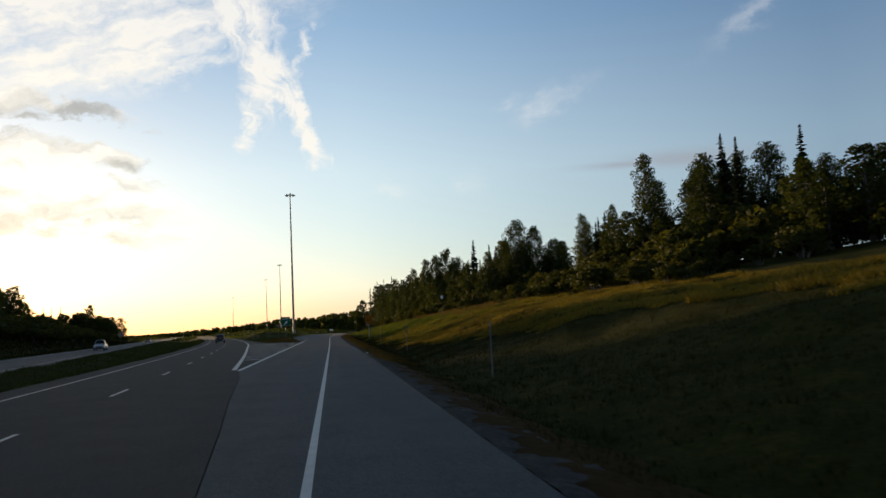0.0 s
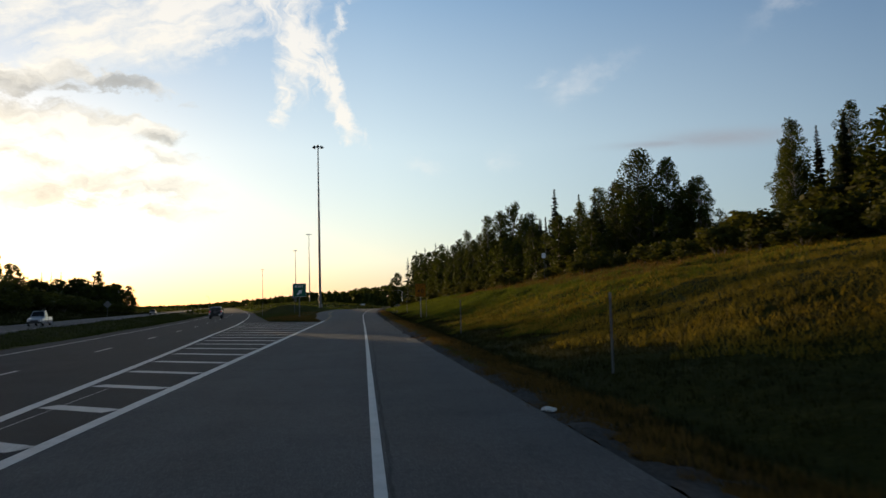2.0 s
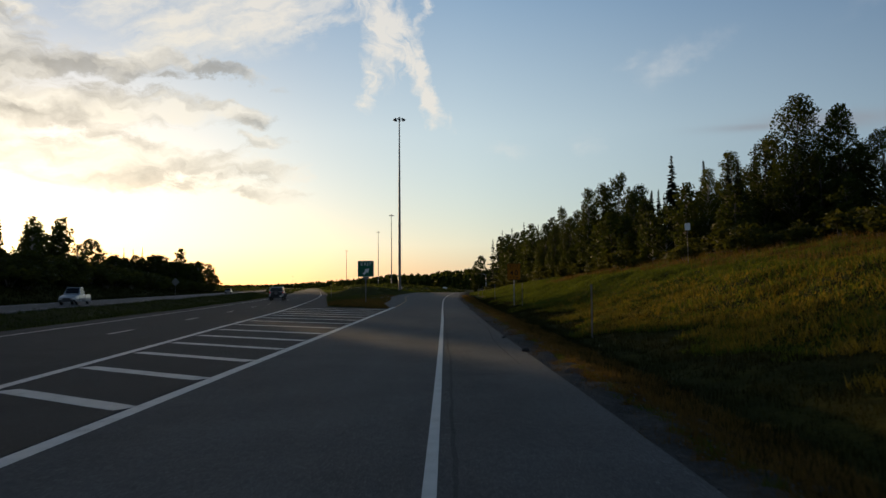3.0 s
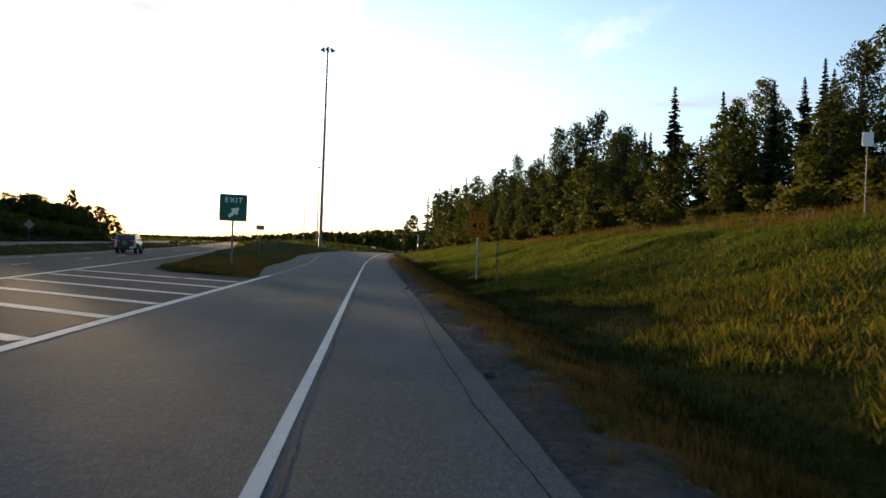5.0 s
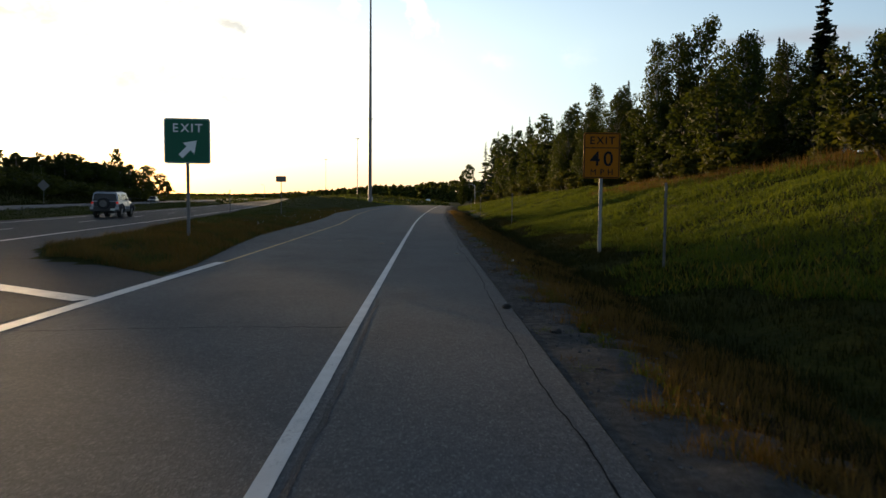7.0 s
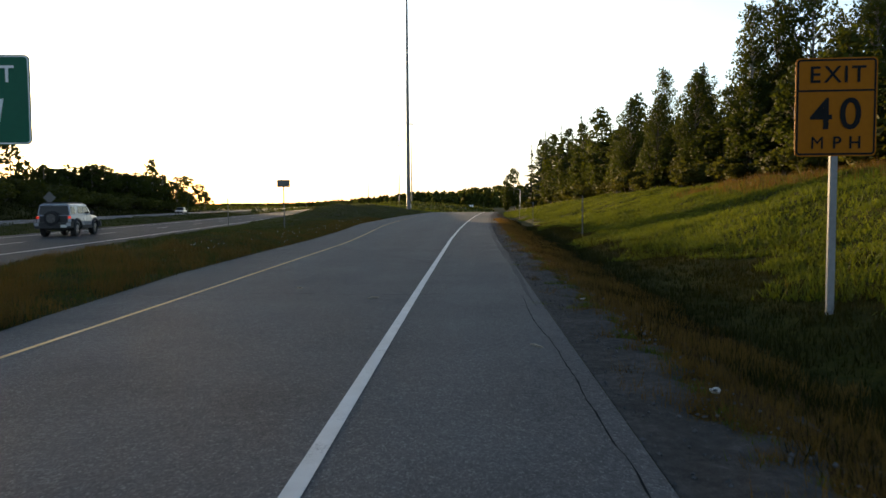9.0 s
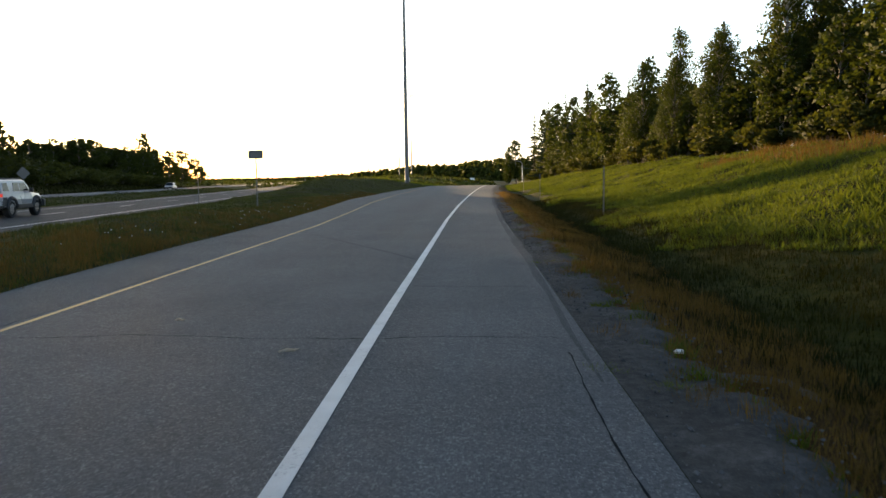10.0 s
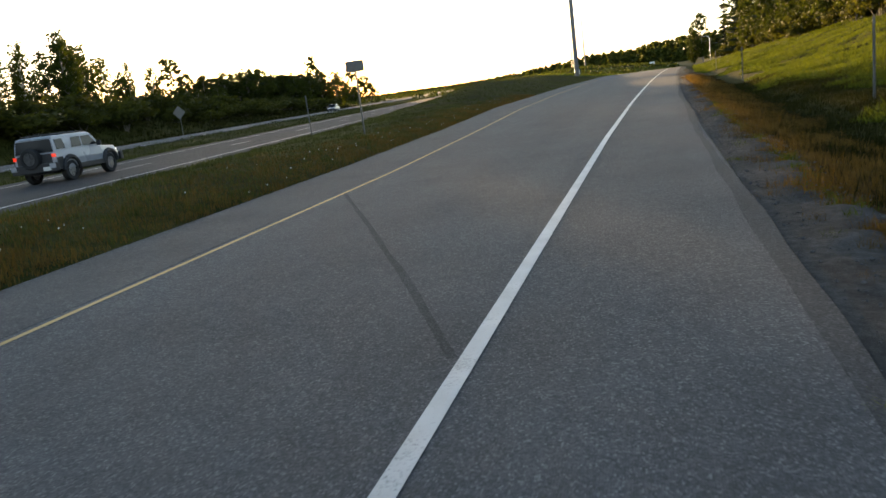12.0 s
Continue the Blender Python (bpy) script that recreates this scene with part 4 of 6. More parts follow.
# ---------------------------------------------------------------- trees and bushes
def leaf_cloud(r, centres, radii, counts, size, flat=0.75, droop=0.0):
    """Quads in soft lumps round the given centres."""
    pos, sz = [], []
    for c, rad, n in zip(centres, radii, counts):
        d = r.normal(0, 1, (n, 3))
        d /= np.linalg.norm(d, axis=1, keepdims=True)
        dist = rad * r.uniform(0.15, 1.0, (n, 1)) ** 0.55
        p = d * dist * np.array([1, 1, flat])
        p[:, 2] -= droop * np.hypot(p[:, 0], p[:, 1])
        pos.append(p + c)
        sz.append(size * r.uniform(0.6, 1.35, n))
    pos, sz = np.concatenate(pos), np.concatenate(sz)
    n = len(pos)
    a = r.normal(0, 1, (n, 3))
    a /= np.linalg.norm(a, axis=1, keepdims=True)
    b = np.cross(a, r.normal(0, 1, (n, 3)))
    b /= np.linalg.norm(b, axis=1, keepdims=True) + 1e-9
    a, b = a * sz[:, None] * 0.62, b * sz[:, None] * 0.38
    verts = np.stack([pos - a, pos + b, pos + a, pos - b], 1).reshape(-1, 3)
    return verts, np.arange(4 * n).reshape(n, 4)


def broad_tree(name, seed, h, spread, leaves, lumps, mat, trunk_mat, bare=0.22, top=0.5, size=0.30, sides=5, lump=1.0):
    """A birch or poplar: forked limbs that carry lumps of leaves, with gaps between them."""
    r = np.random.RandomState(seed)
    t = thing(name, "", "tree")
    bm = bmesh.new()
    bend = r.normal(0, 0.02, 2)
    axis_pts = [(bend[0] * z * z / h, bend[1] * z * z / h, z) for z in np.linspace(-0.5, h * 0.94, 7)]
    tube(bm, axis_pts, [h * v for v in (0.018, 0.015, 0.0125, 0.010, 0.0075, 0.005, 0.002)], sides + 2)
    centres, radii = [], []
    for k in range(lumps):
        f = bare + (1 - bare) * ((k + r.uniform(0.2, 0.8)) / lumps)
        env = math.sin(math.pi * min(1, max(0.04, ((f - bare * 0.8) / (1.04 - bare * 0.8))) ** top)) ** 0.7
        ang = 2.4 * k + r.uniform(-0.6, 0.6)
        rad = spread * env * r.uniform(0.35, 1.0)
        c = np.array([rad * math.cos(ang), rad * math.sin(ang), h * f])
        c[:2] += bend * c[2] ** 2 / h
        centres.append(c)
        radii.append(h * lump * r.uniform(0.034, 0.072) * (0.6 + 0.6 * env))
        z0 = max(h * 0.08, c[2] - rad * r.uniform(0.7, 1.3))
        root = np.array([bend[0] * z0 * z0 / h, bend[1] * z0 * z0 / h, z0])
        knee = root * 0.5 + c * 0.5 + np.array([0, 0, 0.05 * rad])
        if rad > 0.12 * spread:
            tube(bm, [root, knee, c], [h * 0.0050, h * 0.0032, h * 0.0012], sides - 1, False)
    part("trunk", bm, trunk_mat, t, smooth=True)
    radii = np.array(radii)
    counts = (leaves * radii ** 2 / np.sum(radii ** 2)).astype(int) + 4
    verts, faces = leaf_cloud(r, centres, radii, counts, size, 0.8)
    ob = new("crown", mesh_from("crown", verts, faces, mat))
    ob.parent = t
    return t


def spruce(name, seed, h, spread, rows, per, sprays):
    """A narrow spruce: whorls of drooping boughs, each a fan of needle sprays."""
    r = np.random.RandomState(seed)
    t = thing(name, "", "tree")
    bm = bmesh.new()
    tube(bm, [(0, 0, -0.5), (0, 0, h * 0.3), (0, 0, h * 0.7), (0, 0, h * 0.995)], [h * 0.014, h * 0.011, h * 0.006, h * 0.0015], 7)
    part("trunk", bm, M_BARK, t, smooth=True)
    V = []
    for k in range(rows):
        f = 0.06 + 0.93 * (1 - (1 - (k + r.uniform(0.0, 0.6)) / rows) ** 1.45)
        reach = (spread * (1.0 - f) ** 0.92 + 0.07) * r.uniform(0.6, 1.25) * (0.92 + 0.08 * math.sin(k * 1.9))
        for b in range(per):
            ang = 2 * math.pi * (b + r.uniform(-0.35, 0.35)) / per + k * 0.9
            L = reach * r.uniform(0.5, 1.25)
            lift = h * r.uniform(-0.75, 0.75) / rows * (1.4 - f)
            d = np.array([math.cos(ang), math.sin(ang), 0.0])
            side = np.array([-d[1], d[0], 0.0])
            n = max(3, int(sprays * (0.35 + L / spread)))
            for s in range(n):
                q = (s + 0.6) / n
                c = d * L * q + np.array([0, 0, h * f + lift - 0.40 * L * q + 0.20 * L * q * q])
                w = (0.16 + 0.42 * L / spread * (1.2 - q)) * min(1.0, 0.30 + 2.2 * (1 - f))
                ln = L / n * 1.7 + 0.08
                for sg in (-1, 1):
                    out = side * sg * w * r.uniform(0.6, 1.4)
                    hang = np.array([0, 0, -w * r.uniform(0.4, 1.3)])
                    V.append([c - d * ln * 0.5, c + out * 0.9 + hang - d * ln * 0.2, c + out + hang * 0.8 + d * ln * 0.35, c + d * ln * 0.6])
    V = np.asarray(V).reshape(-1, 3)
    ob = new("crown", mesh_from("crown", V, np.arange(len(V)).reshape(-1, 4), M_NEEDLE))
    ob.parent = t
    return t


def bush(name, seed, h, w, leaves, mat):
    r = np.random.RandomState(seed)
    t = thing(name, "", "bush")
    bm = bmesh.new()
    centres, radii = [], []
    for k in range(9):
        a, q = r.uniform(0, 6.283), r.uniform(0.1, 1.0)
        c = np.array([w * q * 0.5 * math.cos(a), w * q * 0.5 * math.sin(a), h * r.uniform(0.28, 0.82) * (1.1 - 0.4 * q)])
        centres.append(c)
        radii.append(r.uniform(0.20, 0.32) * (h + w) * 0.5)
        tube(bm, [(c[0] * 0.15, c[1] * 0.15, -0.2), (c[0] * 0.5, c[1] * 0.5, c[2] * 0.55), c], [0.035, 0.025, 0.01], 5, False)
    part("stem", bm, M_BARK, t)
    radii = np.array(radii)
    counts = (leaves * radii ** 2 / np.sum(radii ** 2)).astype(int) + 4
    verts, faces = leaf_cloud(r, centres, radii, counts, 0.24, 0.9)
    ob = new("crown", mesh_from("crown", verts, faces, mat))
    ob.parent = t
    return t


KINDS = {
    "birch": [broad_tree("birch_tree", 11 + k, 15.0, 2.5, 8200, 80, M_LEAF_LIGHT, M_BIRCH, 0.14, 0.62, 0.21) for k in range(3)],
    "poplar": [broad_tree("poplar_tree", 31 + k, 15.0, 3.0, 9600, 90, M_LEAF, M_BARK, 0.08, 0.78, 0.22, 5, 1.22) for k in range(3)],
    "round": [broad_tree("broadleaf_tree", 51 + k, 12.0, 3.5, 9000, 80, M_LEAF, M_BARK, 0.14, 0.55, 0.21, 5, 1.22) for k in range(2)],
    "birch_far": [broad_tree("birch_tree", 111 + k, 15.0, 2.6, 1800, 36, M_LEAF_LIGHT, M_BIRCH, 0.14, 0.62, 0.46, 4, 1.35) for k in range(3)],
    "poplar_far": [broad_tree("poplar_tree", 131 + k, 15.0, 3.0, 2000, 40, M_LEAF, M_BARK, 0.08, 0.78, 0.48, 4, 1.35) for k in range(3)],
    "round_far": [broad_tree("broadleaf_tree", 151 + k, 12.0, 3.5, 1800, 36, M_LEAF, M_BARK, 0.14, 0.55, 0.44, 4, 1.35) for k in range(3)],
    "spruce_far": [spruce("spruce_tree", 171 + k, 15.0, 2.7 - 0.3 * k, 28, 5, 2) for k in range(3)],
    "spruce": [spruce("spruce_tree", 71 + k, 15.0, 2.5 - 0.25 * k, 50, 6, 3) for k in range(3)],
    "bush": [bush("bush", 91 + k, 2.4, 2.6, 800, M_LEAF_BUSH) for k in range(3)],
}
LABELS = {
    "birch": "slender birch with pale trunk and airy green crown",
    "poplar": "dense green poplar with leaves down to the ground",
    "round": "broad-crowned leafy tree with gaps between its boughs",
    "spruce": "narrow dark spruce with drooping boughs",
    "bush": "leafy green bush in the long grass",
}
used = {}


def plant(kind, x, y, h, group, wide=1.0, z=None):
    """One tree of the kind, h metres high, on the ground at x, y."""
    r = random.Random(int(x * 37 + y * 101))
    pick = (int(abs(x) * 7 + abs(y) * 3)) % len(KINDS[kind])
    src = KINDS[kind][pick]
    full = {"birch": 15.0, "poplar": 15.0, "round": 12.0, "spruce": 15.0, "bush": 2.4}[kind.split("_")[0]]
    s = h / full
    z = float(land(x, y)) - 0.05 if z is None else z
    m = pose(x, y, z, r.uniform(-2, 2), r.uniform(-2, 2), r.uniform(0, 360)) @ Matrix.Diagonal((s * wide, s * wide, s, 1))
    if (kind, pick) not in used:
        used[(kind, pick)] = True
        src.matrix_basis = m
        tree = src
    else:
        tree = copy_thing(src, m)
        tree.matrix_basis = m
    return tagged(tree, LABELS[kind.split("_")[0]], "bush" if kind == "bush" else "tree", group)


def top_to(kind, x, y, top, group, wide=1.0):
    plant(kind, x, y, top - float(land(x, y)), group, wide)


WOOD = "trees on the wooded bank"
# the trees that stand out, by their tops
for kind, x, y, top, wide in (
        ("poplar", 49.0, 97.5, 20.2, 1.0), ("poplar", 44.5, 88.0, 19.8, 1.0), ("birch", 50.5, 90.0, 20.4, 1.0), ("poplar", 47.5, 80.0, 19.0, 1.1), ("spruce", 41.0, 74.0, 18.5, 0.9), ("spruce", 46.0, 72.0, 19.0, 0.9),
        ("birch", 39.5, 91.5, 20.6, 1.0), ("birch", 43.0, 96.0, 18.2, 1.1), ("spruce", 43.5, 81.5, 20.6, 0.8), ("round", 47.0, 94.0, 19.0, 1.0),
        ("poplar", 46.0, 86.0, 18.0, 1.1), ("spruce", 38.6, 104.0, 15.8, 1.0), ("birch", 36.9, 107.8, 16.0, 0.95), ("birch", 39.0, 112.5, 15.4, 1.0),
        ("spruce", 39.8, 108.5, 15.8, 0.9), ("birch", 40.2, 105.6, 16.8, 0.9), ("spruce", 36.0, 100.0, 14.0, 0.7),
        ("poplar", 34.2, 136.0, 19.3, 1.05), ("round", 37.7, 134.5, 17.8, 0.95), ("round", 40.6, 133.0, 15.4, 1.0), ("poplar", 33.2, 140.5, 16.0, 1.0), ("poplar", 36.2, 138.5, 15.6, 1.1),
        ("spruce", 33.9, 172.5, 20.4, 0.72), ("spruce", 36.3, 165.1, 18.4, 0.8), ("birch", 38.0, 160.5, 18.5, 1.0), ("spruce", 34.6, 154.0, 16.8, 0.8),
        ("spruce", 35.5, 148.0, 17.2, 0.85), ("birch", 33.5, 158.0, 16.0, 0.9), ("spruce", 33.0, 146.0, 15.2, 0.7), ("spruce", 40.5, 154.5, 18.2, 0.8),
        ("round", 29.6, 186.4, 19.6, 0.75), ("poplar", 27.2, 187.5, 18.2, 0.85), ("birch", 24.3, 186.0, 17.2, 0.9), ("poplar", 31.5, 181.0, 17.0, 0.9),
        ("poplar", 29.5, 177.0, 15.4, 1.0), ("spruce", 32.0, 176.0, 15.8, 0.8), ("poplar", 29.0, 168.0, 13.2, 0.95), ("spruce", 31.0, 166.0, 14.4, 0.9),
        ("spruce", 28.5, 211.4, 17.6, 0.75), ("birch", 25.0, 214.5, 17.2, 0.85), ("poplar", 26.2, 204.0, 15.5, 0.9), ("poplar", 23.4, 197.0, 13.6, 0.9),
        ("spruce", 27.4, 195.5, 15.4, 0.8), ("poplar", 21.8, 206.0, 13.0, 0.8), ("poplar", 22.6, 222.0, 14.6, 0.9), ("birch", 25.0, 230.0, 16.6, 0.9),
        ("poplar", 22.2, 240.0, 16.0, 0.95), ("spruce", 24.2, 250.0, 17.0, 0.9), ("poplar", 21.5, 258.0, 15.6, 0.9), ("spruce", 23.4, 270.4, 19.4, 1.0),
        ("poplar", 21.5, 281.0, 17.0, 0.95), ("spruce", 22.4, 292.0, 19.5, 1.0), ("poplar", 20.8, 305.0, 18.0, 0.9), ("spruce", 20.2, 318.0, 20.6, 1.05),
        ("poplar", 21.5, 330.0, 19.0, 0.9), ("spruce", 18.6, 338.0, 19.0, 1.0), ("round", 21.5, 480.0, 18.5, 0.9), ("poplar", 18.0, 484.0, 15.5, 0.8)):
    top_to(kind + ("_far" if y > 225 else ""), x, y, top, WOOD, max(wide, 0.9) if kind == "spruce" else wide)
# the wood behind them
r = random.Random(8)
for y in np.arange(52, 345, 5.2):
    front = float(np.interp(y, [50, 110, 140, 175, 190, 230, 345], [50, 44, 40, 35, 30, 26.5, 23.5]))
    for row in range(3):
        if 113 < y < 128 and row < 2:
            continue
        x = front + 2.0 + row * 5.5 + r.uniform(-1.8, 1.8)
        yy = y + r.uniform(-2.2, 2.2)
        kind = r.choice(["spruce", "spruce", "spruce", "birch", "poplar", "poplar", "round"])
        cap = float(np.interp(y, [50, 80, 95, 112, 122, 135, 150, 190, 215, 280, 345], [17, 17.5, 16.5, 13.5, 11.5, 13.5, 15.8, 16.0, 14.6, 15.8, 17.0]))
        top = cap * r.uniform(0.86, 1.06) + row * 0.5
        if 106 < yy < 175 and 28.6 < math.degrees(math.atan2(x - 1.7, yy - 59.3)) < 36:
            top = min(top, 9.5)      # a break in the wood, with low growth behind it
        top_to(kind + ("_far" if row or y > 200 else ""), x, yy, top, WOOD, r.uniform(0.85, 1.1))
# dense young growth at the wood's foot
BUSHES = "bushes along the bank"
for y in np.arange(56, 335, 3.1):
    front = float(np.interp(y, [50, 90, 112, 135, 160, 190, 230, 335], [33, 30.5, 30, 27, 24.5, 22, 20.5, 18.5]))
    if y < 145 and r.random() < 0.35:
        continue
    plant("bush", front + r.uniform(-1.0, 2.6), y + r.uniform(-1.2, 1.2), r.uniform(1.3, 3.4), BUSHES, r.uniform(0.9, 1.5))
    if y > 140 or not 111 < y < 128:
        plant(r.choice(["poplar_far", "birch_far", "poplar_far"]), front + r.uniform(1.2, 3.2) + (5.0 if y < 135 else 0.0), y + r.uniform(-1.2, 1.2), r.uniform(4.5, 8.5), WOOD, r.uniform(1.1, 1.5))
for x, y, h in ((24.5, 70.0, 2.6), (26.5, 77.0, 3.2), (29.0, 83.0, 3.0), (27.0, 90.0, 2.0), (31.0, 94.0, 2.6), (22.0, 118.0, 2.2), (20.0, 124.0, 1.8), (25.5, 112.0, 1.6), (19.0, 139.0, 2.2), (30.5, 64.0, 3.6), (33.5, 71.0, 4.2), (35.0, 79.0, 4.0), (34.0, 88.0, 3.6), (38.0, 66.0, 5.0), (40.0, 70.0, 5.5), (37.5, 75.0, 5.0), (41.5, 78.0, 6.0), (38.5, 83.0, 5.4), (42.0, 86.0, 6.0), (37.0, 93.0, 4.6), (40.5, 99.0, 5.2), (44.5, 91.0, 6.0), (46.5, 76.0, 6.2), (36.0, 101.0, 3.8), (44.0, 66.0, 6.0), (48.0, 84.0, 6.0),
                (36.5, 59.0, 2.8), (39.5, 61.0, 3.4), (42.5, 59.0, 3.4), (41.0, 55.0, 3.2), (45.0, 56.0, 3.6), (47.0, 60.0, 4.0)):
    plant("bush", x, y, h, BUSHES, 1.25)

for y in np.arange(58, 134, 1.9):
    x = float(np.interp(y, [58, 90, 112, 134], [27.0, 26.0, 26.5, 24.0])) + r.uniform(-2.2, 4.5)
    plant("bush", x, y + r.uniform(-0.8, 0.8), r.uniform(0.9, 2.5), BUSHES, r.uniform(1.1, 1.7))

# trees beyond the far carriageway
FAR = "trees beyond the far carriageway"
for kind, x, y, top, wide in (
        ("round", -113.0, 390.0, 18.6, 0.95), ("poplar", -116.5, 386.0, 13.0, 1.0), ("round", -120.0, 396.0, 11.5, 1.2), ("poplar", -108.5, 376.0, 9.5, 1.0), ("round", -104.0, 368.0, 8.0, 1.3),
        ("round", -129.5, 463.0, 15.6, 1.55), ("round", -124.5, 466.0, 12.0, 1.5), ("round", -121.5, 464.0, 8.5, 1.5), ("round", -135.0, 461.0, 13.0, 1.5), ("round", -128.0, 452.0, 8.0, 1.8), ("round", -120.0, 440.0, 6.5, 1.8), ("round", -126.0, 430.0, 7.5, 1.8),
        ("spruce", -111.5, 344.0, 17.0, 0.8), ("spruce", -114.6, 342.4, 16.6, 0.8), ("spruce", -117.0, 341.0, 16.8, 0.75), ("spruce", -121.0, 339.5, 15.4, 0.85),
        ("round", -111.0, 304.0, 17.3, 1.4), ("birch", -116.0, 287.0, 18.0, 1.1), ("poplar", -116.0, 292.0, 15.0, 1.0), ("birch", -117.0, 280.0, 20.5, 1.2), ("birch", -113.0, 299.0, 15.5, 1.2), ("round", -112.0, 311.0, 13.5, 1.2), ("poplar", -115.0, 292.0, 13.0, 1.1), ("round", -114.0, 321.0, 12.0, 1.3), ("round", -112.0, 330.0, 12.0, 1.3), 
        ("poplar", -104.0, 342.0, 12.5, 1.0), ("round", -99.0, 345.0, 11.0, 1.2),
        ("poplar", -100.0, 262.0, 18.0, 0.9), ("birch", -95.0, 253.0, 18.5, 0.9), ("poplar", -91.0, 247.0, 18.8, 0.9), ("birch", -97.0, 270.0, 14.5, 0.8),
        ("birch", -106.0, 238.0, 19.0, 1.0), ("birch", -93.0, 240.0, 17.0, 1.1), ("poplar", -101.0, 254.0, 17.0, 1.2), ("birch", -89.0, 230.0, 17.5, 1.1), ("poplar", -94.0, 222.0, 18.5, 1.1), ("round", -90.0, 213.0, 16.5, 1.3)):
    top_to(kind + "_far", x, y, top, FAR, wide)


def low_gap(x, y, top):
    """The wood is low where the evening sun stands over it, on two lines across the plan."""
    start = y - (2.6 - x) / math.tan(radians(-SUN_AZ))
    if 108 < start < 150:
        return min(top, (12.4 if start < 128 else 11.3) + 0.5 * math.sin(y * 1.3))
    return min(top, 10.5) if 56 < start < 62.5 else top


for y in np.arange(60, 352, 6.0):
    for row in range(2):
        x = float(opp_mid(y)) - 34 - row * 11 - r.uniform(-3, 3) - float(np.interp(y, [60, 250, 350], [0, 8, 0]))
        gap = 268 < y < 298
        top = float(np.interp(y, [60, 150, 230, 260, 270, 296, 305, 345, 352], [24, 21, 17.5, 13.5, 8.5, 8.5, 10.5, 9.6, 8]))
        if gap:
            plant("bush", x + 6, y, r.uniform(2.5, 3.6), FAR, 1.6)
        kind = r.choice(["poplar_far", "birch_far", "spruce_far", "round_far"])
        top_to(kind, x, y + r.uniform(-2, 2), low_gap(x, y, top * r.uniform(0.85, 1.08)), FAR, r.uniform(0.95, 1.3) * (0.75 if kind == "spruce_far" else 1.0))
    if y > 258:
        for k in range(4):
            top_to(r.choice(["round_far", "round_far", "poplar_far", "birch_far"]), -103 + r.uniform(-9, 9) + (y - 262) * 0.06, y + r.uniform(-3, 3) + 6, r.uniform(7.4, 9.0) if y < 296 else (r.uniform(11.6, 12.8) if y < 318 else r.uniform(10.4, 11.8)), FAR, 1.5)
# thick scrub on the slope behind the far carriageway
SCRUB = "scrub behind the far carriageway"
for y in np.arange(96, 352, 4.0):
    for off in (14.0, 19.5):
        plant("bush", float(opp_mid(y)) - off - r.uniform(-1.5, 2.5), y + r.uniform(-1.5, 1.5), r.uniform(2.0, 3.8), SCRUB, r.uniform(1.4, 2.0))


def far_woods():
    """The low wooded ridge along the horizon: too far to tell the trees apart."""
    rr = np.random.RandomState(4)
    centres, radii = [], []
    for a in np.arange(-48, 40, 0.16):
        for row in range(2):
            d = 780 + 140 * row + rr.uniform(-60, 60)
            if a < -9:
                d += 500
            el = np.interp(a, [-48, -20, -13.6, -9.8, -6.4, -4.6, -2, 0, 3, 12, 40], [0.3, 0.12, 0.16, 0.42, 0.75, 1.02, 1.02, 1.25, 1.5, 1.6, 1.6])
            top = 1.6 + d * math.tan(radians(float(el))) * rr.uniform(0.72, 1.08)
            base = -6.0
            w = d * 0.0055
            n = 5
            for k in range(n):
                f = (k + 0.5) / n
                x, y = d * math.sin(radians(a)), 140 + d * math.cos(radians(a))
                wid = w * (1.15 - f ** 2)
                centres.append((x + rr.uniform(-w, w) * 0.4, y, base + (top - base) * f))
                radii.append(max(wid, 1.2))
    radii = np.array(radii)
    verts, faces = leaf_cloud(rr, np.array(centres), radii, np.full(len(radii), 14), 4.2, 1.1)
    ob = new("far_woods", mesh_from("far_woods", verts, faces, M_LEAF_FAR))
    tagged(ob, "low wooded ridge along the horizon", "woods", kind="stuff")


far_woods()


def far_scrub():
    """Low scrub on the flat land far beyond the bend, clear of the roads."""
    rr = np.random.RandomState(6)
    y = rr.uniform(345, 1000, 2600)
    x = rr.uniform(-420, 0, 2600) * (y / 700) + 12
    ok = (np.abs(x - hwy_dash(y)) < 7.5) | (np.abs(x - opp_mid(y)) < 8.5) | (x > np.interp(y, [345, 450, 1000], [-9, 6, 200]))
    x, y = x[~ok], y[~ok]
    z = land(x, y)
    radii = rr.uniform(1.2, 2.6, len(x))
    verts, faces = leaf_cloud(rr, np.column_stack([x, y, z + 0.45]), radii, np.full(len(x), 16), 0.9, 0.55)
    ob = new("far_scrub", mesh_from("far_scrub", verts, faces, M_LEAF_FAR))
    tagged(ob, "low scrub on the flat land beyond the bend", "scrub", kind="stuff")


far_scrub()


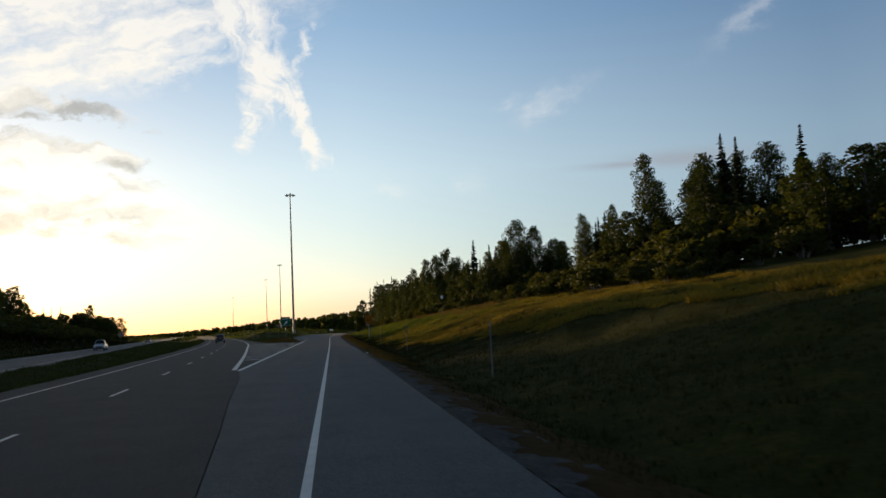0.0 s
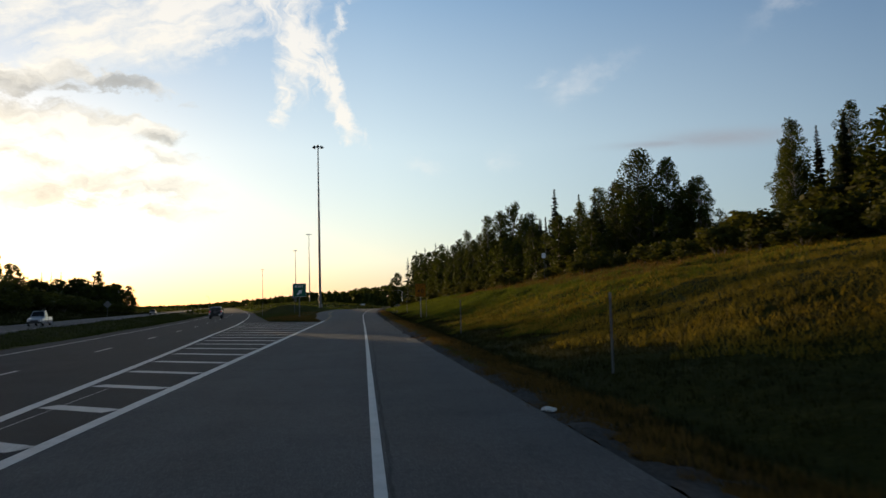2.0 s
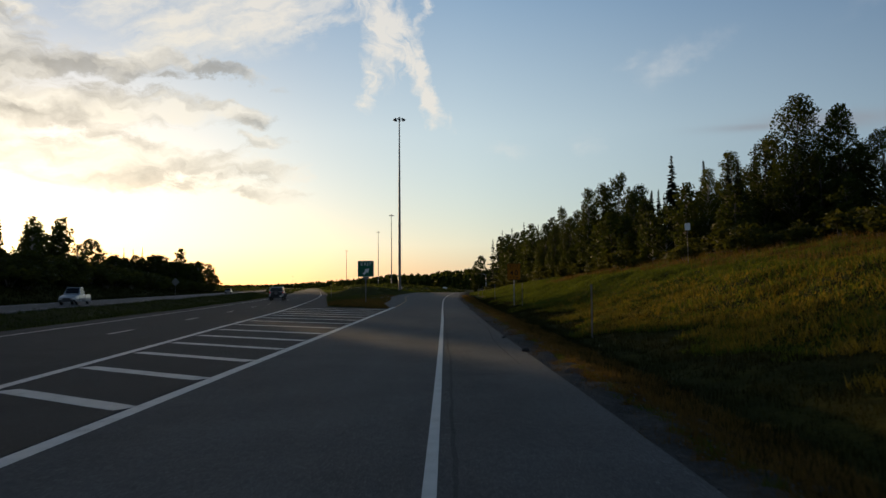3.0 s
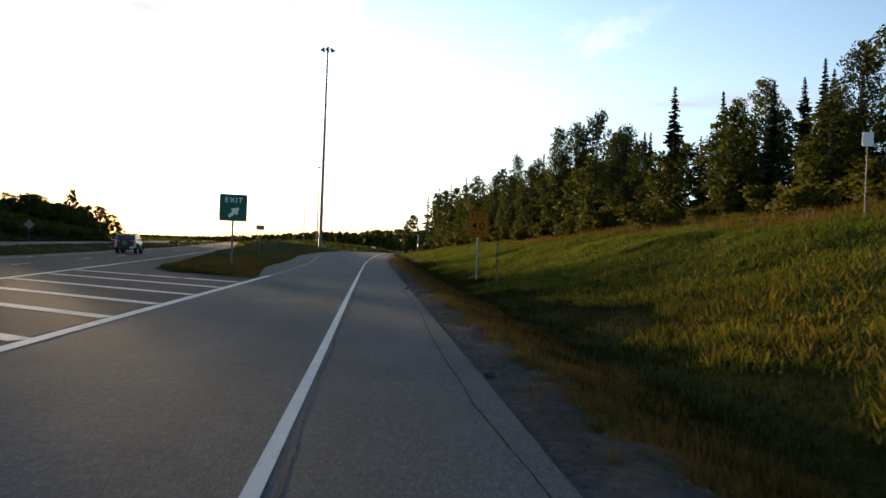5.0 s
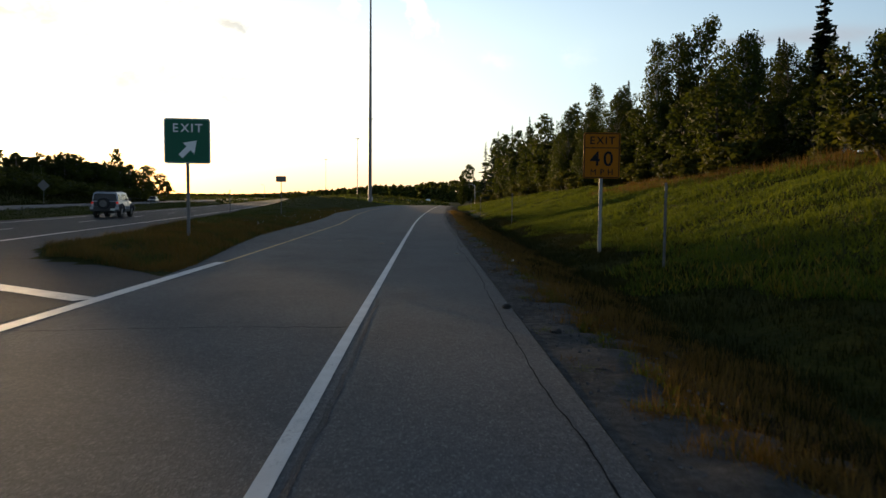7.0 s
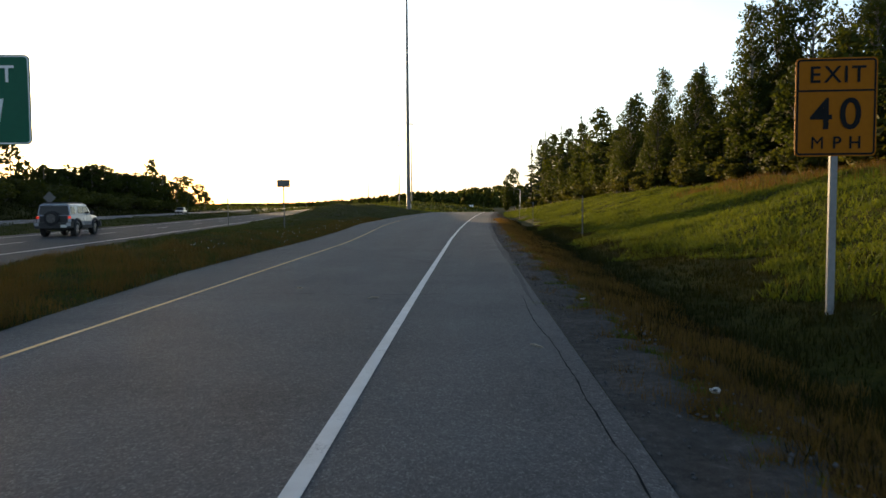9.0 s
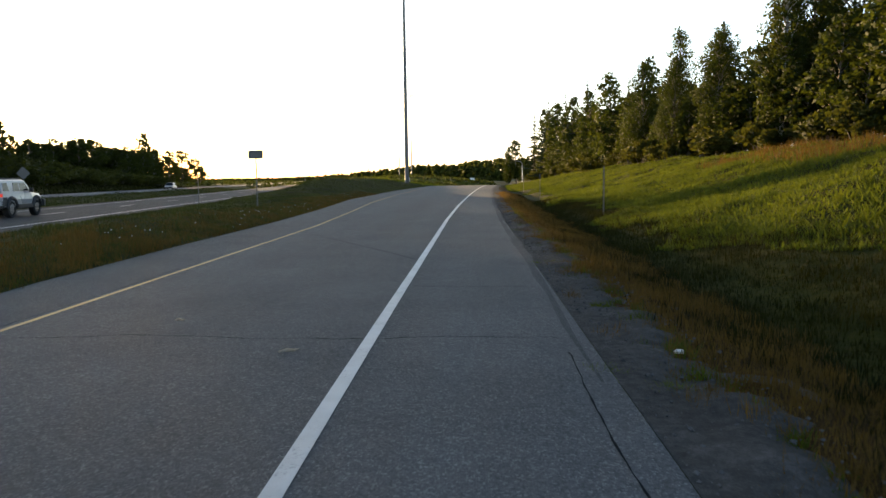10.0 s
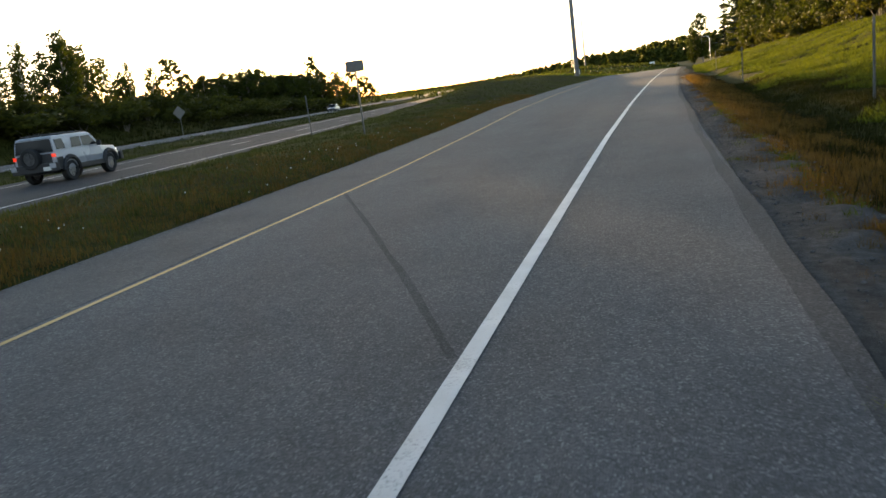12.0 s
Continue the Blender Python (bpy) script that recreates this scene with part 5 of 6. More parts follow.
# ---------------------------------------------------------------- grass
def tufts(name, label, pts, heights, blades, width, mat, seed, lean=0.45, bent=True, loose=0.05):
    """Blades of grass in tufts at the given places; bent blades have a knee."""
    rr = np.random.RandomState(seed)
    n = len(pts)
    z = land(pts[:, 0], pts[:, 1])
    base = np.repeat(np.column_stack([pts, z - 0.02]), blades, 0)
    h = np.repeat(heights, blades) * rr.uniform(0.55, 1.15, n * blades)
    a = rr.uniform(0, 2 * np.pi, n * blades)
    base[:, :2] += rr.normal(0, loose, (n * blades, 2))
    out = np.column_stack([np.cos(a), np.sin(a), np.zeros(len(a))])
    side = np.column_stack([-np.sin(a), np.cos(a), np.zeros(len(a))]) * (width * rr.uniform(0.6, 1.4, len(a)))[:, None]
    up = np.array([0, 0, 1.0])
    l = lean * rr.uniform(0.2, 1.2, len(a))
    tip = base + up * h[:, None] + out * (h * l)[:, None]
    if bent:
        mid = base + up * (h * 0.6)[:, None] + out * (h * l * 0.35)[:, None]
        verts = np.stack([base - side, base + side, mid + side * 0.6, mid - side * 0.6, tip], 1).reshape(-1, 3)
        k = np.arange(n * blades) * 5
        tris = np.concatenate([np.stack([k, k + 1, k + 2], -1), np.stack([k, k + 2, k + 3], -1), np.stack([k + 3, k + 2, k + 4], -1)])
    else:
        verts = np.stack([base - side, base + side, tip], 1).reshape(-1, 3)
        tris = np.arange(n * blades * 3).reshape(-1, 3)
    ob = new(name, mesh_from(name, verts, tris, mat))
    return tagged(ob, label, "grass", kind="stuff")


def scatter(n, seed, y0, y1, lo, hi, power=1.0):
    rr = np.random.RandomState(seed)
    y = y0 + (y1 - y0) * rr.uniform(0, 1, n)
    a, b = lo(y), hi(y)
    x = a + (b - a) * rr.uniform(0, 1, n) ** power
    return np.column_stack([x, y]), rr


def lumpy(p, scale, seed):
    """0 to 1 in patches over the ground."""
    x, y = p[:, 0] * scale, p[:, 1] * scale
    v = np.sin(x * 1.7 + seed) * np.sin(y * 1.3 + 2 * seed) + 0.6 * np.sin(x * 3.9 + y * 2.1 + seed) + 0.4 * np.sin(y * 6.3 - x * 4.7)
    return np.clip(0.5 + 0.3 * v, 0, 1)


def wavy(y):
    """How far the edge between two colours of grass wanders along the bank."""
    return 0.9 * np.sin(y * 0.23) + 0.7 * np.sin(y * 0.61 + 1.0) + 0.45 * np.sin(y * 1.7)


def grass():
    p, rr = scatter(100000, 1, 8, 235, lambda y: grass_edge(y) + np.interp(y, [12, 45, 60, 90, 130], [14, 11, 7.0, 4.6, 4.4]) + wavy(y), lambda y: grass_edge(y) + 23, 1.15)
    tall = 0.10 + 0.26 * lumpy(p, 0.5, 1) * rr.uniform(0.3, 1, len(p))
    # green starts sooner higher up, so the sunlit band sits in the colour
    green = p[:, 1] + 3.0 * wavy(p[:, 0] * 2.0) + 3.2 * np.clip(p[:, 0] - grass_edge(p[:, 1]) - 7.0, -5.0, 9.0) > rr.uniform(98, 130, len(p))
    tufts("bank_grass", "long green and yellow grass on the bank", p[green], tall[green], 4, 0.024, M_GRASS, 2, 0.95, False, 0.12)
    tufts("dry_bank_grass", "long olive and brown grass on the first stretch of the bank", p[~green], tall[~green] * 1.15, 4, 0.024, M_GRASS_OLIVE, 52, 0.95, False, 0.12)
    p, rr = scatter(46000, 41, 84, 190, lambda y: grass_edge(y) + 4.3 + wavy(y), lambda y: grass_edge(y) + 15, 1.2)
    tufts("near_grass", "dense sunlit grass on the lower bank", p, 0.08 + 0.20 * lumpy(p, 0.7, 6) * rr.uniform(0.3, 1, len(p)), 4, 0.018, M_GRASS, 42, 1.0, False, 0.11)
    p, rr = scatter(5000, 23, 92, 180, lambda y: grass_edge(y) + 12.5, lambda y: grass_edge(y) + np.interp(y, [90, 150, 215], [21, 18, 15]))
    p = p[lumpy(p, 0.35, 4) > 0.35]
    tufts("crest_grass", "tall russet seeding grass on the crest of the bank", p, 0.30 + 0.35 * np.random.RandomState(24).uniform(0, 1, len(p)), 4, 0.014, M_GRASS_DRY, 24, 0.35, False, 0.12)
    p, rr = scatter(26000, 21, 232, 345, lambda y: grass_edge(y) + 1.5, lambda y: grass_edge(y) + 22, 1.1)
    tufts("hill_grass", "green grass on the slope beside the bend", p, 0.12 + 0.26 * lumpy(p, 0.5, 2) * rr.uniform(0.3, 1, len(p)), 4, 0.03, M_GRASS, 22, 0.5, False, 0.15)
    # dark blades stand in for the shade that lies below the sunlit bank
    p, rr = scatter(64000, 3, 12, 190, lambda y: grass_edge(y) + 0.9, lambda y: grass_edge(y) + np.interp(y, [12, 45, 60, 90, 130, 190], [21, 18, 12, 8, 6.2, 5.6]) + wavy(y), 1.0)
    tufts("ditch_grass", "dense grass in the ditch and lower bank, darkened for shade", p, 0.08 + 0.18 * lumpy(p, 0.9, 3) * rr.uniform(0.4, 1, len(p)), 5, 0.009, M_GRASS_DARK_SHADED, 4, 0.6, False, 0.08)
    p, rr = scatter(60000, 5, 50, 215, lambda y: grass_edge(y) + 0.05, lambda y: grass_edge(y) + 2.0, 1.0)
    p[:, 0] += 0.22 * np.sin(p[:, 1] * 0.9) + 0.20 * np.sin(p[:, 1] * 2.3) * np.sin(p[:, 1] * 0.37) + 0.16 * np.sin(p[:, 1] * 5.1) + 0.1 * np.sin(p[:, 1] * 9.0)
    tufts("verge_grass", "dry russet grass along the gravel edge", p, 0.07 + 0.26 * lumpy(p, 1.3, 5) * rr.uniform(0.2, 1, len(p)), 5, 0.0055, M_GRASS_DRY, 6, 0.6, False, 0.05)
    p, rr = scatter(900, 7, 70, 170, lambda y: ramp_right(y) + 0.30, lambda y: grass_edge(y) + 0.3, 0.4)
    tufts("weeds", "sparse weeds in the gravel", p, 0.06 + 0.12 * rr.uniform(0, 1, len(p)), 26, 0.005, M_GRASS, 8, 1.0)
    p, rr = scatter(16000, 45, 50, 215, lambda y: grass_edge(y) + 0.3, lambda y: grass_edge(y) + 2.4, 0.8)
    p = p[lumpy(p, 0.9, 7) > 0.45]
    tufts("verge_weeds", "patches of dull green weeds in the dry verge", p, 0.07 + 0.20 * np.random.RandomState(46).uniform(0, 1, len(p)), 5, 0.007, M_GRASS_DARK_SHADED, 46, 0.7, False, 0.07)
    p, rr = scatter(420, 43, 62, 185, lambda y: grass_edge(y) - 0.50, lambda y: grass_edge(y) + 0.55, 0.5)
    tufts("edge_tufts", "ragged dry tufts spilling onto the gravel", np.repeat(p, 5, 0), np.repeat(0.07 + 0.16 * rr.uniform(0, 1, len(p)), 5), 14, 0.005, M_GRASS_DRY, 44, 0.9, False, 0.07)
    p = np.array([(3.58, 137.4), (4.02, 136.9), (4.1, 140.6), (3.62, 145.2), (4.0, 145.4), (3.75, 154.0), (3.98, 119.2), (4.16, 118.0), (3.9, 121.3), (4.02, 124.4)])
    tufts("weed_clump", "low clumps of green weeds in the gravel", np.repeat(p, 10, 0), np.full(100, 0.13), 22, 0.006, M_GRASS, 9, 1.1, True, 0.07)
    p, rr = scatter(30000, 9, 129, 300, lambda y: hwy_right(y) + 0.1, lambda y: ramp_left(y) - 0.1)
    p = p[(hwy_right(p[:, 1]) + 0.3 < ramp_left(p[:, 1]))]
    tufts("island_grass", "rough grass on the island between highway and ramp", p, 0.07 + 0.20 * lumpy(p, 0.8, 9) * rr.uniform(0.3, 1, len(p)), 5, 0.010, M_GRASS_DULL, 10, 0.5, False, 0.08)
    p, rr = scatter(14000, 27, 296, 470, lambda y: hwy_right(y) + 0.6, lambda y: ramp_left(y) - 0.4)
    tufts("bend_grass", "green grass on the island beyond its mound", p, 0.15 + 0.3 * rr.uniform(0, 1, len(p)), 4, 0.035, M_GRASS, 28, 0.6, False, 0.2)
    p, rr = scatter(13000, 11, 128, 210, lambda y: np.maximum(hwy_right(y), ramp_left(y) - np.interp(y, [128, 160, 210], [5, 4.5, 2.2])), lambda y: ramp_left(y) + 0.1, 0.5)
    tufts("island_dry_grass", "pale dry grass along the island's edge", p, 0.06 + 0.18 * lumpy(p, 1.2, 11) * rr.uniform(0.3, 1, len(p)), 6, 0.006, M_GRASS_DRY, 12, 0.5, False, 0.06)
    p, rr = scatter(5200, 61, 128.5, 150, lambda y: hwy_right(y) + 0.15, lambda y: ramp_left(y) - 0.1)
    p = p[(hwy_right(p[:, 1]) + 0.4 < ramp_left(p[:, 1])) & (lumpy(p, 0.8, 13) > 0.4)]
    tufts("nose_grass", "russet clumps of dry grass on the island's nose", p, 0.10 + 0.28 * lumpy(p, 1.1, 14), 6, 0.007, M_GRASS_DRY, 62, 0.6, False, 0.08)
    p, rr = scatter(16000, 25, 70, 350, lambda y: opp_mid(y) - 24, lambda y: opp_mid(y) - 6)
    tufts("slope_grass", "rough dark grass on the slope beyond the far carriageway", p, 0.25 + 0.45 * rr.uniform(0, 1, len(p)), 4, 0.05, M_GRASS_DARK_SHADED, 26, 0.6, False, 0.25)
    p, rr = scatter(26000, 13, 20, 330, lambda y: opp_mid(y) + 5.2, lambda y: hwy_dash(y) - 5.2)
    tufts("median_grass", "rough grass in the median", p, 0.14 + 0.22 * rr.uniform(0, 1, len(p)), 4, 0.02, M_GRASS_DULL, 14, 0.5, False, 0.12)


grass()


def pebbles():
    """Loose stones on the gravel strip."""
    rr = np.random.RandomState(20)
    n = 9000
    y = 60 + 120 * rr.uniform(0, 1, n)
    a, b = ramp_right(y) + 0.02, grass_edge(y) + 0.5
    x = a + (b - a) * rr.uniform(0, 1, n)
    size = 0.006 + 0.018 * rr.uniform(0, 1, n) ** 3
    base = np.array([(1, 0, 0), (0, 1, 0), (-1, 0, 0), (0, -1, 0), (0, 0, 0.8), (0, 0, -0.8)])
    v = base[None] * size[:, None, None] * rr.uniform(0.6, 1.4, (n, 6, 1))
    v += np.stack([x, y, np.full(n, -0.002)], -1)[:, None]
    tri = np.array([(0, 1, 4), (1, 2, 4), (2, 3, 4), (3, 0, 4), (1, 0, 5), (2, 1, 5), (3, 2, 5), (0, 3, 5)])
    faces = (np.arange(n)[:, None, None] * 6 + tri[None]).reshape(-1, 3)
    ob = new("pebbles", mesh_from("pebbles", v.reshape(-1, 3), faces, M_PEBBLE))
    tagged(ob, "loose grey pebbles on the gravel edge", "gravel", kind="stuff")


pebbles()


def seed_heads():
    """White seed heads of weeds along the island's edge."""
    rr = np.random.RandomState(30)
    p, _ = scatter(70, 31, 146, 205, lambda y: ramp_left(y) - 2.2, lambda y: ramp_left(y) - 0.15)
    n = len(p)
    size = rr.uniform(0.010, 0.022, n)
    base = np.array([(1, 0, 0), (0, 1, 0), (-1, 0, 0), (0, -1, 0), (0, 0, 1), (0, 0, -1)], float)
    z = land(p[:, 0], p[:, 1]) + rr.uniform(0.08, 0.16, n)
    v = base[None] * size[:, None, None] + np.column_stack([p, z])[:, None]
    tri = np.array([(0, 1, 4), (1, 2, 4), (2, 3, 4), (3, 0, 4), (1, 0, 5), (2, 1, 5), (3, 2, 5), (0, 3, 5)])
    faces = (np.arange(n)[:, None, None] * 6 + tri[None]).reshape(-1, 3)
    ob = new("seed_heads", mesh_from("seed_heads", v.reshape(-1, 3), faces, M_SIGN_WHITE))
    tagged(ob, "white seed heads of weeds along the grassy edge", "weeds", kind="stuff")


seed_heads()


# ---------------------------------------------------------------- vehicles
M_CAR_WHITE = plain("car_paint_white", (0.30, 0.31, 0.335), 0.28, 0.1, 0.04, 4.0)
M_CAR_DARK = plain("car_cladding_black", (0.018, 0.018, 0.019), 0.6, 0.0, 0.1, 10.0)
M_CAR_GREY = plain("car_paint_grey", (0.10, 0.105, 0.11), 0.3, 0.4, 0.05, 4.0)
M_GLASS = plain("tinted_glass", (0.012, 0.014, 0.016), 0.10, 0.0, 0.05, 5.0, spec=0.22)
M_TYRE = plain("tyre_rubber", (0.014, 0.014, 0.014), 0.85, 0.0, 0.15, 20.0)
M_RIM = plain("alloy_rim", (0.35, 0.35, 0.36), 0.35, 0.9, 0.1, 15.0)
M_LAMP_RED = plain("tail_lamp_red", (0.45, 0.012, 0.010), 0.2, 0.0, 0.05, 10.0, emit=(1.0, 0.06, 0.03, 0.2))
M_RIM_DARK = plain("dark_rim", (0.10, 0.10, 0.105), 0.4, 0.7, 0.1, 15.0)
M_LAMP_WHITE = plain("headlamp", (0.75, 0.76, 0.78), 0.12, 0.0, 0.05, 10.0, emit=(1.0, 0.95, 0.85, 1.2))
M_PLATE = plain("plate_pale", (0.55, 0.55, 0.5), 0.5)


def loft(bm, sections):
    """Skins a row of closed sections (lists of points) and caps the ends."""
    rings = [[bm.verts.new(p) for p in sec] for sec in sections]
    n = len(rings[0])
    for a, b in zip(rings, rings[1:]):
        for k in range(n):
            bm.faces.new((a[k], a[(k + 1) % n], b[(k + 1) % n], b[k]))
    bm.faces.new(rings[0][::-1])
    bm.faces.new(rings[-1])
    bmesh.ops.recalc_face_normals(bm, faces=bm.faces[:])


def wheel(parent, x, y, z, r, w, name="wheel", spare=False):
    hub = Matrix.Translation((x, y, z)) @ (Matrix.Rotation(radians(90), 4, "Z") if spare else Matrix.Identity(4))
    ob = new(name)
    ob.empty_display_size = 0.2
    ob.parent, ob.matrix_basis = parent, hub
    bm = bmesh.new()
    prof = [(-w / 2, r * 0.62), (-w / 2, r * 0.93), (-w * 0.4, r), (w * 0.4, r), (w / 2, r * 0.93), (w / 2, r * 0.62)]
    rings = [[bm.verts.new((px, pr * math.cos(a), pr * math.sin(a))) for px, pr in prof] for a in np.linspace(0, 2 * math.pi, 25)[:-1]]
    for a, b in zip(rings, rings[1:] + rings[:1]):
        for k in range(5):
            bm.faces.new((a[k], a[k + 1], b[k + 1], b[k]))
    bmesh.ops.recalc_face_normals(bm, faces=bm.faces[:])
    part("tyre", bm, M_TYRE, ob)
    bm = bmesh.new()
    for sg in (-1, 1):
        tube(bm, [(sg * w * 0.1, 0, 0), (sg * w * 0.34, 0, 0)], [r * 0.64, r * 0.64], 20)
        for k in range(6):
            a = 2 * math.pi * k / 6
            box(bm, min(sg * w * 0.33, sg * w * 0.46), max(sg * w * 0.33, sg * w * 0.46), -0.04, 0.04, 0.04, r * 0.58, Matrix.Rotation(a, 4, "X"))
        tube(bm, [(sg * w * 0.33, 0, 0), (sg * w * 0.48, 0, 0)], [0.08, 0.06], 12)
    part("rim", bm, M_RIM_DARK if spare else M_RIM, ob)
    return ob


def quad_sheet(name, pts, mat, parent, out, label=""):
    """A pane or lamp lens of some thickness, standing proud along out."""
    bm = bmesh.new()
    o = Vector(out)
    a = [bm.verts.new(Vector(p) + o) for p in pts]
    b = [bm.verts.new(Vector(p) - o * 0.6) for p in pts]
    n = len(pts)
    bm.faces.new(a)
    bm.faces.new(b[::-1])
    for k in range(n):
        bm.faces.new((a[k], b[k], b[(k + 1) % n], a[(k + 1) % n]))
    bmesh.ops.recalc_face_normals(bm, faces=bm.faces[:])
    return part(name, bm, mat, parent, label)


def suv(m):
    """A boxy off-road wagon; it points along +y."""
    t = thing("suv", "boxy silver-grey off-road wagon with black cladding and rear spare wheel", "car", m)

    def lower(y, half, z0, z1, tuck=0.06):
        return [(-half, y, z0), (half, y, z0), (half, y, (z0 + z1) / 2), (half - tuck, y, z1), (-half + tuck, y, z1), (-half, y, (z0 + z1) / 2)]
    bm = bmesh.new()
    loft(bm, [lower(-2.16, 0.86, 0.60, 1.16), lower(-2.06, 0.92, 0.52, 1.20), lower(-0.8, 0.93, 0.50, 1.21), lower(0.9, 0.93, 0.50, 1.20),
              lower(1.05, 0.92, 0.50, 1.17), lower(2.05, 0.88, 0.52, 1.10, 0.12), lower(2.26, 0.80, 0.58, 0.98, 0.12)])
    bevel(bm, 0.025, 2)
    body = part("body", bm, M_CAR_WHITE, t, smooth=False)
    bm = bmesh.new()

    def upper(y0, y1, half, z):
        return [(-half, y0, z), (half, y0, z), (half, y1, z), (-half, y1, z)]
    loft(bm, [upper(-2.10, 0.98, 0.86, 1.19), upper(-2.06, 0.70, 0.82, 1.50), upper(-2.00, 0.46, 0.76, 1.76), upper(-1.90, 0.34, 0.68, 1.82)])
    bevel(bm, 0.02, 2)
    cabin = part("cabin", bm, M_CAR_WHITE, t)
    for sg in (-1, 1):
        o = (0.012 * sg, 0, 0.003)
        s = lambda y, z: (sg * (0.86 - (z - 1.19) * 0.145), y, z)  # noqa: E731
        quad_sheet("side_window", [s(-1.92, 1.27), s(-1.38, 1.27), s(-1.42, 1.66), s(-1.90, 1.66)], M_GLASS, cabin, o)
        quad_sheet("side_window", [s(-0.98, 1.27), s(-0.32, 1.27), s(-0.30, 1.66), s(-0.85, 1.66)], M_GLASS, cabin, o)
        quad_sheet("side_window", [s(-0.24, 1.27), s(0.72, 1.27), s(0.40, 1.66), s(-0.22, 1.66)], M_GLASS, cabin, o)
        quad_sheet("tail_lamp", [(sg * 0.76, -2.170, 1.00), (sg * 0.91, -2.13, 1.00), (sg * 0.90, -2.13, 1.14), (sg * 0.76, -2.165, 1.14)], M_LAMP_RED, body, (0.006 * sg, -0.025, 0), "red tail lamp")
        quad_sheet("headlamp", [(sg * 0.56, 2.24, 0.80), (sg * 0.74, 2.22, 0.80), (sg * 0.74, 2.22, 0.96), (sg * 0.56, 2.24, 0.96)], M_LAMP_WHITE, body, (0, 0.03, 0))
        bm = bmesh.new()
        box(bm, sg * 0.99 - 0.09, sg * 0.99 + 0.09, 0.62, 0.74, 1.20, 1.40)
        bevel(bm, 0.03, 2)
        part("wing_mirror", bm, M_CAR_DARK, t)
        for wy in (-1.32, 1.36):
            bm = bmesh.new()
            arch = [(sg * 0.93, wy + 0.50 * math.cos(a), 0.44 + 0.50 * math.sin(a)) for a in np.linspace(0.05, math.pi - 0.05, 12)]
            tube(bm, arch, [0.095] * 12, 6)
            part("wheel_arch", bm, M_CAR_DARK, t)
        quad_sheet("rear_cladding", [(sg * 0.925, -2.10, 0.55), (sg * 0.935, -1.72, 0.55), (sg * 0.935, -1.78, 0.98), (sg * 0.915, -2.10, 0.98)], M_CAR_DARK, body, (0.012 * sg, 0, 0))
        quad_sheet("bumper_corner", [(sg * 0.72, -2.35, 0.60), (sg * 0.95, -2.33, 0.60), (sg * 0.95, -2.33, 0.78), (sg * 0.72, -2.35, 0.78)], M_CAR_WHITE, t, (0, -0.015, 0), "silver bumper corner")
        bm = bmesh.new()
        box(bm, sg * 0.90 - 0.07, sg * 0.90 + 0.07, -0.85, 0.88, 0.42, 0.62)
        bevel(bm, 0.02, 1)
        part("sill", bm, M_CAR_DARK, t)
        bm = bmesh.new()
        tube(bm, [(sg * 0.64, -1.85, 1.86), (sg * 0.64, 0.2, 1.86)], [0.025, 0.025], 6)
        for yy in (-1.8, -0.8, 0.15):
            tube(bm, [(sg * 0.64, yy, 1.80), (sg * 0.64, yy, 1.87)], [0.02, 0.02], 6)
        part("roof_rail", bm, M_CAR_DARK, t)
    for yy in (-1.6, -0.9, -0.2):
        bm = bmesh.new()
        tube(bm, [(-0.64, yy, 1.88), (0.64, yy, 1.88)], [0.02, 0.02], 6)
        part("roof_bar", bm, M_CAR_DARK, t)
    quad_sheet("rear_window", [(-0.80, -2.108, 1.21), (0.80, -2.108, 1.21), (0.72, -2.040, 1.70), (-0.72, -2.040, 1.70)], M_GLASS, cabin, (0, -0.012, 0))
    quad_sheet("tailgate", [(-0.74, -2.165, 0.66), (0.74, -2.165, 0.66), (0.74, -2.150, 1.15), (-0.74, -2.150, 1.15)], M_CAR_DARK, body, (0, -0.015, 0), "black lower tailgate")
    quad_sheet("roof_edge", [(-0.70, -2.03, 1.73), (0.70, -2.03, 1.73), (0.66, -1.95, 1.80), (-0.66, -1.95, 1.80)], M_CAR_WHITE, cabin, (0, -0.02, 0.008))
    quad_sheet("windscreen", [(-0.74, 0.93, 1.24), (0.74, 0.93, 1.24), (0.66, 0.50, 1.70), (-0.66, 0.50, 1.70)], M_GLASS, cabin, (0, 0.012, 0.008))
    for name, y0, y1 in (("rear_bumper", -2.34, -2.08), ("front_bumper", 2.16, 2.38)):
        bm = bmesh.new()
        box(bm, -0.95, 0.95, y0, y1, 0.46, 0.80)
        bevel(bm, 0.04, 2)
        part(name, bm, M_CAR_DARK, t)
    quad_sheet("grille", [(-0.5, 2.265, 0.78), (0.5, 2.265, 0.78), (0.5, 2.265, 0.96), (-0.5, 2.265, 0.96)], M_CAR_DARK, body, (0, 0.015, 0))
    quad_sheet("number_plate", [(0.42, -2.345, 0.52), (0.74, -2.345, 0.52), (0.74, -2.345, 0.67), (0.42, -2.345, 0.67)], M_PLATE, t, (0, -0.006, 0))
    for wx in (-0.80, 0.80):
        for wy in (-1.32, 1.36):
            wheel(t, wx, wy, 0.405, 0.405, 0.27)
    wheel(t, -0.05, -2.30, 1.02, 0.40, 0.25, "spare_wheel", True)
    bm = bmesh.new()
    box(bm, -0.55, 0.55, -2.0, 2.0, 0.36, 0.56)
    part("underbody", bm, M_CAR_DARK, t)
    return t


